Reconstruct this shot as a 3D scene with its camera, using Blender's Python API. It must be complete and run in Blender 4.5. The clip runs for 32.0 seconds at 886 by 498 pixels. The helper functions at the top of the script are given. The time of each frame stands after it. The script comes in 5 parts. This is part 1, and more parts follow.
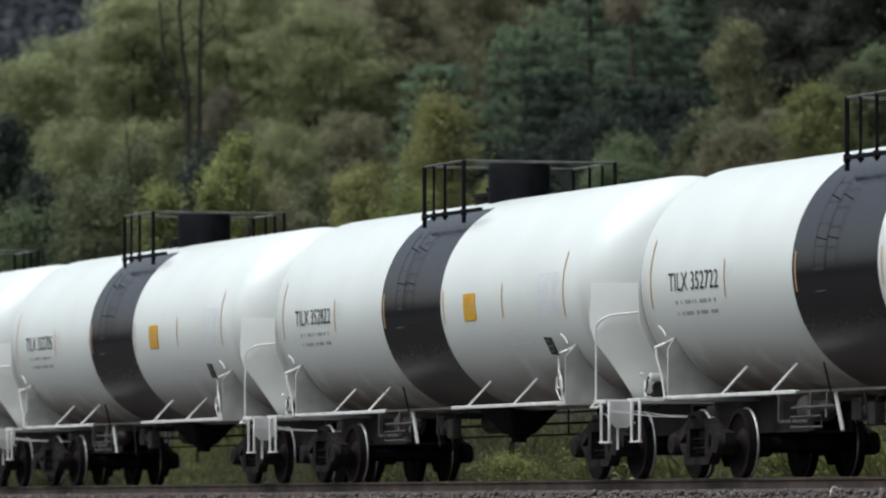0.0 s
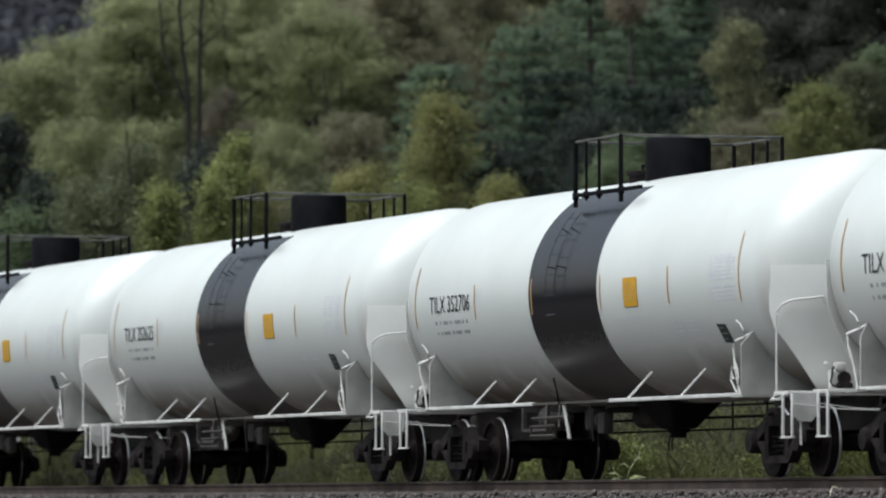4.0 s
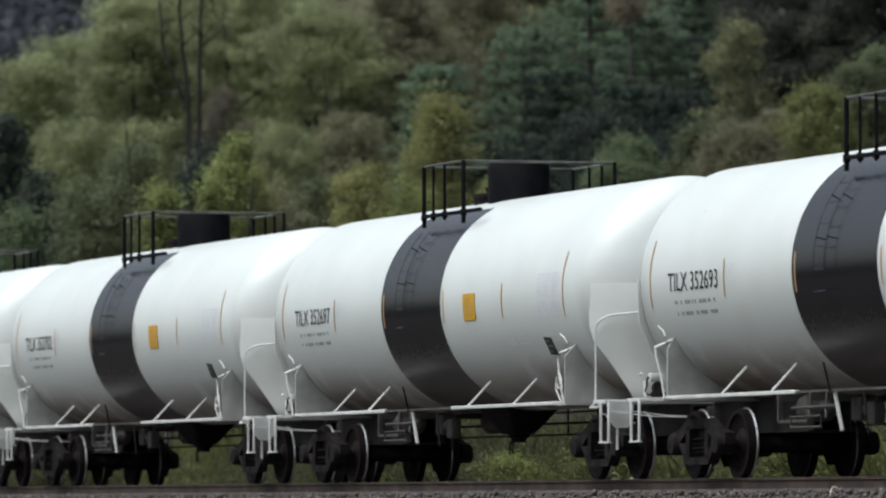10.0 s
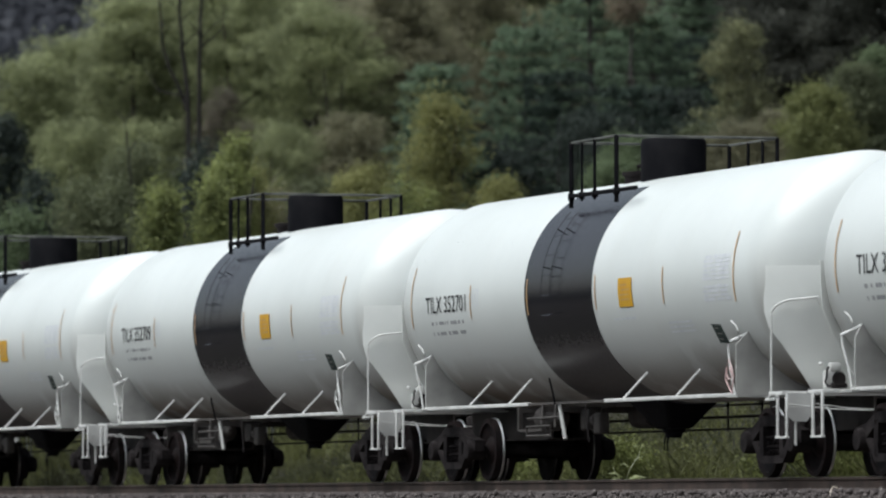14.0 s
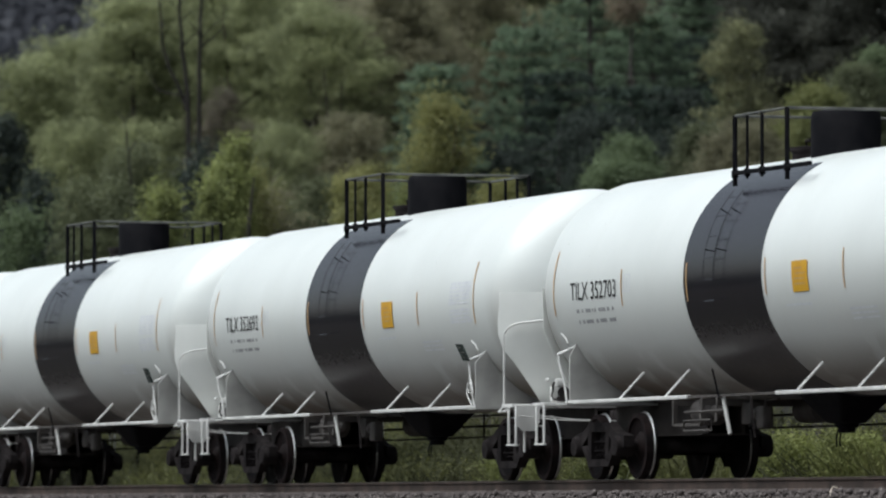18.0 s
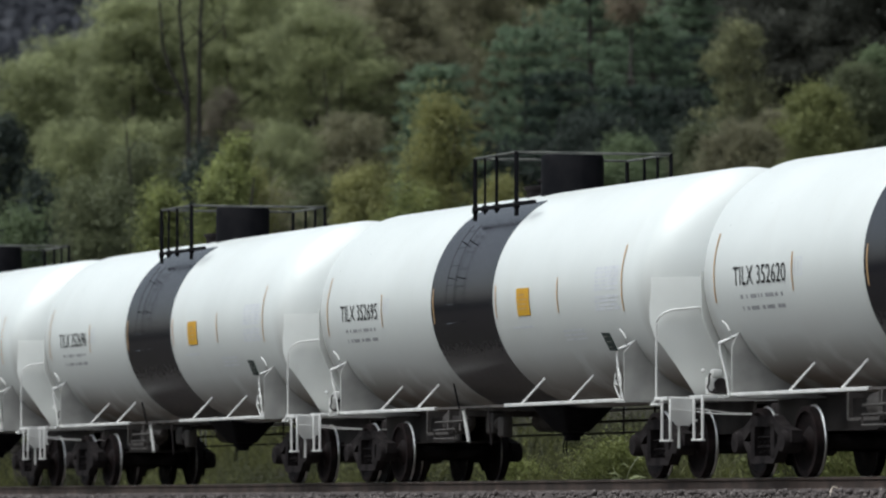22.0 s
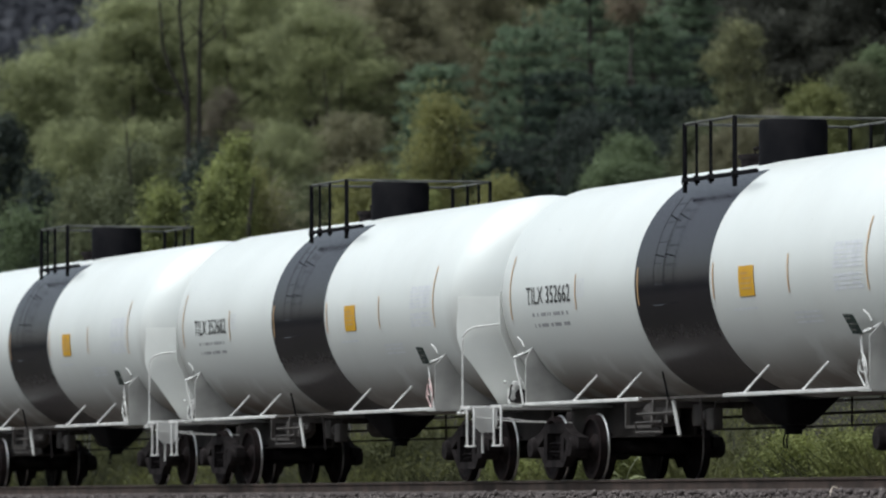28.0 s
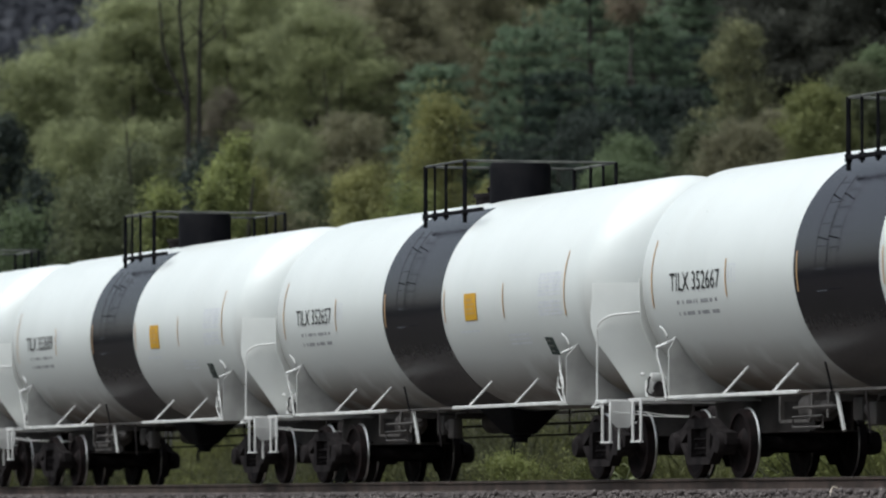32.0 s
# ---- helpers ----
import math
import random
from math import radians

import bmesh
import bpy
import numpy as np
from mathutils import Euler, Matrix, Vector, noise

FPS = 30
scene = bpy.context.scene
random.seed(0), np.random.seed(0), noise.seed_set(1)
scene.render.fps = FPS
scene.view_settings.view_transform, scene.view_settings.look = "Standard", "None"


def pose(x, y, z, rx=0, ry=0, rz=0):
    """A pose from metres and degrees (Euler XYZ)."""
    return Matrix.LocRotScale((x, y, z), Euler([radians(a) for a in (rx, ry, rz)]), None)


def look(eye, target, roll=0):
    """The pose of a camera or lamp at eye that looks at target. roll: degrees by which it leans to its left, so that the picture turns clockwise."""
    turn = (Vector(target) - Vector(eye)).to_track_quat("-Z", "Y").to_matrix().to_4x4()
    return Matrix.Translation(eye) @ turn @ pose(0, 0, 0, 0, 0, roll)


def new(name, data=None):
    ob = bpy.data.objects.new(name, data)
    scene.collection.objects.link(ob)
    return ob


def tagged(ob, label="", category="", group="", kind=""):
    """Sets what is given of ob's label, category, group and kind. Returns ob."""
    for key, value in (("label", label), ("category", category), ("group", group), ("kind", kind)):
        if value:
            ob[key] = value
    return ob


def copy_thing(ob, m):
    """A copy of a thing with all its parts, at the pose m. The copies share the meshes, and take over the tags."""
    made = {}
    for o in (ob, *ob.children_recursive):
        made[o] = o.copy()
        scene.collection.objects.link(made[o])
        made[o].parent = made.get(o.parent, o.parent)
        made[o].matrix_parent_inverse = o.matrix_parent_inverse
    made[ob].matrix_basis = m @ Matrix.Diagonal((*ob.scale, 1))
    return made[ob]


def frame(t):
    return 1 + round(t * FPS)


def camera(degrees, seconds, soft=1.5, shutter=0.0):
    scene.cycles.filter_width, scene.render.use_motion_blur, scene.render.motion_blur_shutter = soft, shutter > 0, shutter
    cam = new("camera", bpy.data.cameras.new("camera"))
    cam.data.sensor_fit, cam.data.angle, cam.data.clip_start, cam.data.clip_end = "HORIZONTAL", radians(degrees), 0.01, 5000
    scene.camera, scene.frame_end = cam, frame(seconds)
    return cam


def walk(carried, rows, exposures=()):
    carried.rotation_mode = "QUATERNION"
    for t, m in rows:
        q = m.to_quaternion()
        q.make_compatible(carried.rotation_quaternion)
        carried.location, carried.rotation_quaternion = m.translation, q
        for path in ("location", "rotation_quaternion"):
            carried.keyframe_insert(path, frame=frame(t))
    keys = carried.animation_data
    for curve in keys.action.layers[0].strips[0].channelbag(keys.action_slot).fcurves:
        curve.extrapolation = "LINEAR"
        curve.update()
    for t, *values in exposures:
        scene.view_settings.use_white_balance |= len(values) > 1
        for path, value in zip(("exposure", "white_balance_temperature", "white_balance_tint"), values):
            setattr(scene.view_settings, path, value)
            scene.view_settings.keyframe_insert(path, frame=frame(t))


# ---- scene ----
# The camera stands still beside the line, a little below the rails, with a long lens.
cam = camera(7.476, 32.0, soft=2.2)
EYE = Vector((0.0, 0.0, -0.38))
AIM = look(EYE, EYE + Vector((-95.527, 29.327, 3.796)))
walk(cam, [(0.0, AIM), (32.0, AIM)], exposures=[(0.0, 0.48, 6080, 5.5), (32.0, 0.48, 6080, 5.5)])
cam.data.dof.use_dof = True
cam.data.dof.focus_distance = 95.0
cam.data.dof.aperture_fstop = 2.4

# ---- world and light: a bright overcast autumn day ----
world = bpy.data.worlds.new("overcast_sky")
scene.world = world
world.use_nodes = True
wn = world.node_tree.nodes
wl = world.node_tree.links
bg = wn["Background"]
sky = wn.new("ShaderNodeTexSky")
sky.sky_type = "NISHITA"
sky.sun_disc = False
sky.sun_elevation = radians(58)
sky.sun_rotation = radians(173)
sky.dust_density = 4.0
sky.air_density = 1.2
sat = wn.new("ShaderNodeHueSaturation")
sat.inputs["Saturation"].default_value = 0.4
wl.new(sky.outputs["Color"], sat.inputs["Color"])
wl.new(sat.outputs["Color"], bg.inputs["Color"])
bg.inputs["Strength"].default_value = 0.076
sun = new("sun", bpy.data.lights.new("sun", "SUN"))
sun.data.energy = 2.7
sun.data.angle = radians(60)
sun.data.color = (1.0, 0.99, 0.96)
sun.matrix_world = look((0, 0, 60), (-3, 27, 0))

TRACK_Y = 30.92   # centre line of the track
CAR_L = 18.2      # car length over the couplers
TANK_R = 1.585
TANK_Z = 2.635

# ---- materials ----
def nodes_of(name):
    m = bpy.data.materials.new(name)
    m.use_nodes = True
    return m, m.node_tree.nodes, m.node_tree.links, m.node_tree.nodes["Principled BSDF"]


def ramp(n, stops):
    r = n.new("ShaderNodeValToRGB")
    el = r.color_ramp.elements
    el[0].position, el[0].color = stops[0][0], (*stops[0][1], 1)
    el[1].position, el[1].color = stops[-1][0], (*stops[-1][1], 1)
    for p, c in stops[1:-1]:
        e = el.new(p)
        e.color = (*c, 1)
    return r


def noise_tex(n, l, scale, detail=4.0, stretch=None, coords="Object"):
    tc = n.new("ShaderNodeTexCoord")
    t = n.new("ShaderNodeTexNoise")
    t.inputs["Scale"].default_value = scale
    t.inputs["Detail"].default_value = detail
    if stretch:
        mp = n.new("ShaderNodeMapping")
        mp.inputs["Scale"].default_value = stretch
        l.new(tc.outputs[coords], mp.inputs["Vector"])
        l.new(mp.outputs["Vector"], t.inputs["Vector"])
    else:
        l.new(tc.outputs[coords], t.inputs["Vector"])
    return t


def surface(name, a, b, scale=3.0, rough=0.5, metal=0.0, bump=0.0, fine=40.0, stretch=None, lo=0.35, hi=0.65, spec=0.5):
    """Two-scale surface: stains between colours a and b, fine grain in bump and roughness."""
    m, n, l, p = nodes_of(name)
    t = noise_tex(n, l, scale, 6.0, stretch)
    r = ramp(n, [(lo, a), (hi, b)])
    l.new(t.outputs["Fac"], r.inputs["Fac"])
    l.new(r.outputs["Color"], p.inputs["Base Color"])
    g = noise_tex(n, l, fine, 3.0)
    mr = n.new("ShaderNodeMapRange")
    mr.inputs["To Min"].default_value = max(0.02, rough - 0.1)
    mr.inputs["To Max"].default_value = min(1.0, rough + 0.1)
    l.new(g.outputs["Fac"], mr.inputs["Value"])
    l.new(mr.outputs["Result"], p.inputs["Roughness"])
    p.inputs["Metallic"].default_value = metal
    p.inputs["Specular IOR Level"].default_value = spec
    if bump:
        bp = n.new("ShaderNodeBump")
        bp.inputs["Strength"].default_value = bump
        bp.inputs["Distance"].default_value = 0.02
        l.new(g.outputs["Fac"], bp.inputs["Height"])
        l.new(bp.outputs["Normal"], p.inputs["Normal"])
    return m


def foliage(name, dark, mid, light, scale=0.9, glow=0.38, jitter=0.2, span=0.22):
    """Leaves: colour drifts from clump to clump and from leaf to leaf; some light passes through."""
    m, n, l, p = nodes_of(name)
    t = noise_tex(n, l, scale, 5.0)
    geo = n.new("ShaderNodeNewGeometry")
    mix = n.new("ShaderNodeMath")
    mix.operation = "MULTIPLY_ADD"
    mix.inputs[1].default_value = jitter
    l.new(geo.outputs["Random Per Island"], mix.inputs[0])
    sub = n.new("ShaderNodeMath")
    sub.operation = "SUBTRACT"
    sub.inputs[1].default_value = jitter / 2
    l.new(t.outputs["Fac"], sub.inputs[0])
    l.new(sub.outputs[0], mix.inputs[2])
    r = ramp(n, [(0.5 - span, dark), (0.5, mid), (0.5 + span, light)])
    l.new(mix.outputs[0], r.inputs["Fac"])
    l.new(r.outputs["Color"], p.inputs["Base Color"])
    p.inputs["Roughness"].default_value = 0.6
    p.inputs["Specular IOR Level"].default_value = 0.25
    tr = n.new("ShaderNodeBsdfTranslucent")
    l.new(r.outputs["Color"], tr.inputs["Color"])
    ms = n.new("ShaderNodeMixShader")
    ms.inputs["Fac"].default_value = glow
    l.new(p.outputs[0], ms.inputs[1])
    l.new(tr.outputs[0], ms.inputs[2])
    l.new(ms.outputs[0], n["Material Output"].inputs["Surface"])
    return m


def tank_paint(name, a, b, dirt, rough, spec=0.5, splash=None, dull=0.0):
    """Gloss paint with road dirt streaked down from the belly seams and faint vertical runs."""
    m, n, l, p = nodes_of(name)
    t = noise_tex(n, l, 0.7, 5.0)
    r = ramp(n, [(0.35, a), (0.65, b)])
    l.new(t.outputs["Fac"], r.inputs["Fac"])
    s = noise_tex(n, l, 1.1, 4.0, (1.2, 1.0, 0.5))
    oi = n.new("ShaderNodeObjectInfo")
    for tex in (t, s):
        tex.noise_dimensions = "4D"
        sc = n.new("ShaderNodeMath")
        sc.operation = "MULTIPLY"
        sc.inputs[1].default_value = 40.0
        l.new(oi.outputs["Random"], sc.inputs[0])
        l.new(sc.outputs[0], tex.inputs["W"])
    r2 = ramp(n, [(0.55, (0, 0, 0)), (0.85, (0.3, 0.3, 0.3))])
    l.new(s.outputs["Fac"], r2.inputs["Fac"])
    mx = n.new("ShaderNodeMix")
    mx.data_type = "RGBA"
    mx.inputs["B"].default_value = (*dirt, 1)
    l.new(r2.outputs["Color"], mx.inputs["Factor"])
    l.new(r.outputs["Color"], mx.inputs["A"])
    col = mx.outputs["Result"]
    if splash:
        # grime thrown up by the wheels over each bogie, weaker brown along the belly
        tc = n.new("ShaderNodeTexCoord")
        xyz = n.new("ShaderNodeSeparateXYZ")
        l.new(tc.outputs["Object"], xyz.inputs[0])
        ax = n.new("ShaderNodeMath")
        ax.operation = "ABSOLUTE"
        l.new(xyz.outputs["X"], ax.inputs[0])
        mr1 = n.new("ShaderNodeMapRange")
        mr1.inputs["From Min"].default_value, mr1.inputs["From Max"].default_value = 3.0, 5.6
        mr1.inputs["To Min"].default_value = 0.72
        l.new(ax.outputs[0], mr1.inputs["Value"])
        mr2 = n.new("ShaderNodeMapRange")
        mr2.inputs["From Min"].default_value, mr2.inputs["From Max"].default_value = 1.95, 1.27
        l.new(xyz.outputs["Z"], mr2.inputs["Value"])
        ns = noise_tex(n, l, 1.3, 5.0)
        mr3 = n.new("ShaderNodeMapRange")
        mr3.inputs["From Min"].default_value, mr3.inputs["From Max"].default_value = 0.22, 0.48
        l.new(ns.outputs["Fac"], mr3.inputs["Value"])
        m1 = n.new("ShaderNodeMath")
        m1.operation = "MULTIPLY"
        l.new(mr1.outputs["Result"], m1.inputs[0])
        l.new(mr2.outputs["Result"], m1.inputs[1])
        m2 = n.new("ShaderNodeMath")
        m2.operation = "MULTIPLY"
        l.new(m1.outputs[0], m2.inputs[0])
        l.new(mr3.outputs["Result"], m2.inputs[1])
        m3 = n.new("ShaderNodeMath")
        m3.operation = "MULTIPLY"
        m3.inputs[1].default_value = 0.95
        l.new(m2.outputs[0], m3.inputs[0])
        # thinner dirt film higher up on the tank heads, deepened with their shade
        head = n.new("ShaderNodeMapRange")
        head.inputs["From Min"].default_value, head.inputs["From Max"].default_value = 7.4, 7.95
        l.new(ax.outputs[0], head.inputs["Value"])
        high = n.new("ShaderNodeMapRange")
        high.inputs["From Min"].default_value, high.inputs["From Max"].default_value = 3.1, 2.1
        high.inputs["To Max"].default_value = 0.45
        l.new(xyz.outputs["Z"], high.inputs["Value"])
        film_shade = n.new("ShaderNodeMath")
        film_shade.operation = "MULTIPLY"
        l.new(head.outputs["Result"], film_shade.inputs[0])
        l.new(high.outputs["Result"], film_shade.inputs[1])
        most = n.new("ShaderNodeMath")
        most.operation = "MAXIMUM"
        l.new(film_shade.outputs[0], most.inputs[0])
        l.new(m3.outputs[0], most.inputs[1])
        # thin brown tint over the whole lower half, stronger towards the bottom
        wide = n.new("ShaderNodeMapRange")
        wide.inputs["From Min"].default_value, wide.inputs["From Max"].default_value = 2.75, 1.3
        wide.inputs["To Max"].default_value = 0.52
        l.new(xyz.outputs["Z"], wide.inputs["Value"])
        haze = n.new("ShaderNodeMath")
        haze.operation = "MULTIPLY"
        l.new(wide.outputs["Result"], haze.inputs[0])
        l.new(t.outputs["Fac"], haze.inputs[1])
        m3 = n.new("ShaderNodeMath")
        m3.operation = "MAXIMUM"
        l.new(most.outputs[0], m3.inputs[0])
        l.new(haze.outputs[0], m3.inputs[1])
        my = n.new("ShaderNodeMix")
        my.data_type = "RGBA"
        my.inputs["B"].default_value = (*splash, 1)
        l.new(m3.outputs[0], my.inputs["Factor"])
        l.new(col, my.inputs["A"])
        col = my.outputs["Result"]
    l.new(col, p.inputs["Base Color"])
    g = noise_tex(n, l, 14.0, 3.0)
    mr = n.new("ShaderNodeMapRange")
    mr.inputs["To Min"].default_value = rough - 0.06
    mr.inputs["To Max"].default_value = rough + 0.08
    l.new(g.outputs["Fac"], mr.inputs["Value"])
    gloss = mr.outputs["Result"]
    if dull:
        # road film takes the gloss off the lower half
        tc2 = n.new("ShaderNodeTexCoord")
        sep = n.new("ShaderNodeSeparateXYZ")
        l.new(tc2.outputs["Object"], sep.inputs[0])
        low = n.new("ShaderNodeMapRange")
        low.inputs["From Min"].default_value, low.inputs["From Max"].default_value = 2.3, 1.7
        low.inputs["To Max"].default_value = dull
        l.new(sep.outputs["Z"], low.inputs["Value"])
        add = n.new("ShaderNodeMath")
        l.new(gloss, add.inputs[0])
        l.new(low.outputs["Result"], add.inputs[1])
        gloss = add.outputs[0]
    l.new(gloss, p.inputs["Roughness"])
    bw = noise_tex(n, l, 1.6, 2.0)
    bp = n.new("ShaderNodeBump")
    bp.inputs["Strength"].default_value = 0.025
    bp.inputs["Distance"].default_value = 0.02
    l.new(bw.outputs["Fac"], bp.inputs["Height"])
    l.new(bp.outputs["Normal"], p.inputs["Normal"])
    p.inputs["Specular IOR Level"].default_value = spec
    return m


M_WHITE = tank_paint("white_tank_paint", (0.612, 0.63, 0.615), (0.66, 0.678, 0.663), (0.56, 0.558, 0.522), 0.3, splash=(0.158, 0.119, 0.088), dull=0.35)
M_BAND = tank_paint("black_band_paint", (0.0062, 0.005, 0.0088), (0.0085, 0.007, 0.0115), (0.014, 0.011, 0.015), 0.19, 0.85, dull=0.12)
M_FRAME = surface("grey_white_frame_paint", (0.51, 0.50, 0.485), (0.67, 0.66, 0.64), 2.5, 0.45, 0, 0.05)
M_SHIELD = surface("white_shield_paint", (0.69, 0.697, 0.673), (0.745, 0.751, 0.726), 1.5, 0.35, 0, 0.02)
M_SADDLE = surface("grey_saddle_paint", (0.27, 0.265, 0.254), (0.395, 0.387, 0.37), 2.0, 0.55, 0, 0.05)
M_UNDER = surface("grimy_underframe_paint", (0.036, 0.031, 0.029), (0.092, 0.081, 0.075), 2.5, 0.7, 0, 0.15)
M_SILL = surface("dusty_sill_paint", (0.022, 0.0183, 0.017), (0.054, 0.0455, 0.042), 1.8, 0.7, 0, 0.1, spec=0.3)
M_BLACK = surface("black_steel_paint", (0.0045, 0.0045, 0.006), (0.0095, 0.009, 0.0105), 4, 0.65, 0, 0.05, spec=0.06)
M_TOPRAIL = surface("weathered_rail_paint", (0.04, 0.041, 0.037), (0.1, 0.1, 0.088), 5, 0.6, 0, 0.1)
M_IRON = surface("grimy_cast_iron", (0.0115, 0.0092, 0.0098), (0.029, 0.0245, 0.0245), 5, 0.85, 0.0, 0.3, spec=0.1)
M_WHEEL = surface("rusty_wheel_steel", (0.006, 0.004, 0.0045), (0.018, 0.0105, 0.0105), 6, 0.75, 0.1, 0.2, spec=0.2)
M_TREAD = surface("polished_tread_steel", (0.5, 0.49, 0.48), (0.68, 0.67, 0.66), 8, 0.35, 1.0)
M_INK = surface("black_stencil_ink", (0.012, 0.012, 0.013), (0.03, 0.03, 0.03), 6, 0.5)
M_GREYINK = surface("faded_grey_ink", (0.2, 0.2, 0.21), (0.36, 0.36, 0.37), 6, 0.5)
M_PALEINK = surface("pale_stencil_ink", (0.54, 0.555, 0.585), (0.66, 0.67, 0.69), 6, 0.5)
M_ORANGE = surface("orange_reflective_tape", (0.44, 0.25, 0.11), (0.56, 0.36, 0.17), 3, 0.35)
M_YELLOW = surface("yellow_panel_paint", (0.55, 0.29, 0.014), (0.63, 0.36, 0.025), 3, 0.4)
M_GREENBOARD = surface("dark_green_board", (0.004, 0.007, 0.006), (0.01, 0.016, 0.012), 6, 0.8, spec=0.15)
M_PLACARD = surface("dull_red_placard", (0.5, 0.33, 0.32), (0.6, 0.44, 0.43), 8, 0.5)
M_RAIL = surface("brown_rail_steel", (0.034, 0.024, 0.02), (0.08, 0.056, 0.046), 3, 0.75, 0.3, 0.2)
M_RAILTOP = surface("bright_rail_head", (0.35, 0.34, 0.33), (0.5, 0.49, 0.48), 3, 0.3, 1.0)
M_TIE = surface("weathered_tie_timber", (0.075, 0.062, 0.052), (0.17, 0.14, 0.115), 3, 0.9, 0, 0.5, stretch=(8, 1, 8))
M_GROUND = surface("hill_soil_and_litter", (0.017, 0.0165, 0.013), (0.035, 0.031, 0.026), 0.25, 0.95, 0, 0.6, fine=4.0, spec=0.08)
M_BARK = surface("grey_brown_bark", (0.028, 0.024, 0.022), (0.07, 0.06, 0.052), 4, 0.9, 0, 0.6, fine=20, stretch=(4, 4, 0.6))
M_DARKBARK = surface("dark_wet_bark", (0.018, 0.0165, 0.015), (0.042, 0.038, 0.034), 4, 0.9, 0, 0.6, fine=20, stretch=(4, 4, 0.6), spec=0.15)
M_DEAD = surface("dry_stalk", (0.5, 0.42, 0.34), (0.66, 0.58, 0.5), 6, 0.8)


def stone_material():
    m, n, l, p = nodes_of("ballast_stone")
    geo = n.new("ShaderNodeNewGeometry")
    r = ramp(n, [(0.0, (0.044, 0.035, 0.034)), (0.5, (0.064, 0.052, 0.05)), (0.9, (0.084, 0.07, 0.067)), (1.0, (0.125, 0.108, 0.102))])
    l.new(geo.outputs["Random Per Island"], r.inputs["Fac"])
    l.new(r.outputs["Color"], p.inputs["Base Color"])
    p.inputs["Roughness"].default_value = 0.9
    return m


M_STONE = stone_material()
M_BALLAST = surface("packed_ballast", (0.048, 0.039, 0.037), (0.1, 0.083, 0.078), 9, 0.95, 0, 0.9, fine=22)
F_OLIVE = foliage("olive_autumn_leaves", (0.18, 0.194, 0.106), (0.26, 0.28, 0.15), (0.335, 0.358, 0.19), 0.3, 0.68, 0.2, 0.17)
F_MOSS = foliage("dull_olive_leaves", (0.088, 0.099, 0.056), (0.127, 0.141, 0.078), (0.168, 0.184, 0.1), 0.5, 0.5)
F_DUSK = foliage("dusky_brown_leaves", (0.10, 0.09, 0.068), (0.135, 0.12, 0.09), (0.17, 0.15, 0.112), 0.5, 0.5)
F_RUST = foliage("orange_brown_leaves", (0.13, 0.11, 0.08), (0.185, 0.152, 0.105), (0.25, 0.2, 0.135), 0.9, 0.5)
F_YELLOW = foliage("yellow_green_leaves", (0.105, 0.118, 0.045), (0.205, 0.23, 0.085), (0.37, 0.405, 0.15), 2.2, 0.48)
F_GOLD = foliage("golden_leaves", (0.165, 0.167, 0.07), (0.25, 0.25, 0.1), (0.34, 0.335, 0.135), 0.9, 0.52)
F_GREEN = foliage("mid_green_leaves", (0.108, 0.138, 0.074), (0.135, 0.172, 0.092), (0.162, 0.206, 0.11), 0.7, 0.52)
F_BLUE = foliage("blue_green_needles", (0.115, 0.152, 0.105), (0.178, 0.238, 0.156), (0.24, 0.315, 0.207), 0.35, 0.48)
F_PINE = foliage("dark_pine_needles", (0.036, 0.05, 0.04), (0.05, 0.07, 0.055), (0.064, 0.09, 0.07), 0.6, 0.25)
# near-black greens: the shade under and inside the wood is in the colour
F_DARK = foliage("shade_dark_green_leaves", (0.026, 0.034, 0.028), (0.037, 0.048, 0.039), (0.05, 0.066, 0.053), 0.5, 0.3)
F_PALE = foliage("thin_pale_leaves", (0.11, 0.114, 0.064), (0.185, 0.19, 0.102), (0.3, 0.305, 0.165), 1.6, 0.5, 0.25, 0.14)
F_SLOPE = foliage("yellow_olive_leaves", (0.145, 0.156, 0.066), (0.2, 0.214, 0.088), (0.27, 0.287, 0.116), 0.8, 0.52)
F_BROWN = foliage("brown_dry_leaves", (0.165, 0.157, 0.1), (0.215, 0.205, 0.13), (0.265, 0.25, 0.158), 0.6, 0.6)
F_GRASS = foliage("weeds_and_grass", (0.026, 0.027, 0.014), (0.06, 0.062, 0.026), (0.15, 0.155, 0.055), 0.22, 0.4, 0.06, 0.12)
F_WEED = foliage("leafy_weed_leaves", (0.042, 0.045, 0.02), (0.078, 0.083, 0.032), (0.19, 0.2, 0.066), 0.22, 0.35, 0.05, 0.12)
F_LIME = foliage("bright_weed_leaves", (0.115, 0.125, 0.044), (0.2, 0.22, 0.074), (0.32, 0.35, 0.115), 0.8, 0.4, 0.15)
# flat blue-grey: distance haze painted into the leaf colour
F_FAR = foliage("hazed_distant_wood", (0.044, 0.046, 0.056), (0.046, 0.048, 0.059), (0.049, 0.051, 0.062), 0.02, 0.2)
# brown-green lowered to the dimness inside the wood: painted shade
F_WOOD = foliage("brown_green_shade_leaves", (0.042, 0.045, 0.036), (0.06, 0.062, 0.049), (0.08, 0.08, 0.062), 0.4, 0.35)

F_STEMLEAF = foliage("pale_weed_leaves", (0.36, 0.39, 0.2), (0.46, 0.49, 0.26), (0.56, 0.59, 0.32), 6.0, 0.4)
M_PALESTEM = surface("pale_green_stem", (0.5, 0.52, 0.34), (0.62, 0.64, 0.42), 8, 0.6)


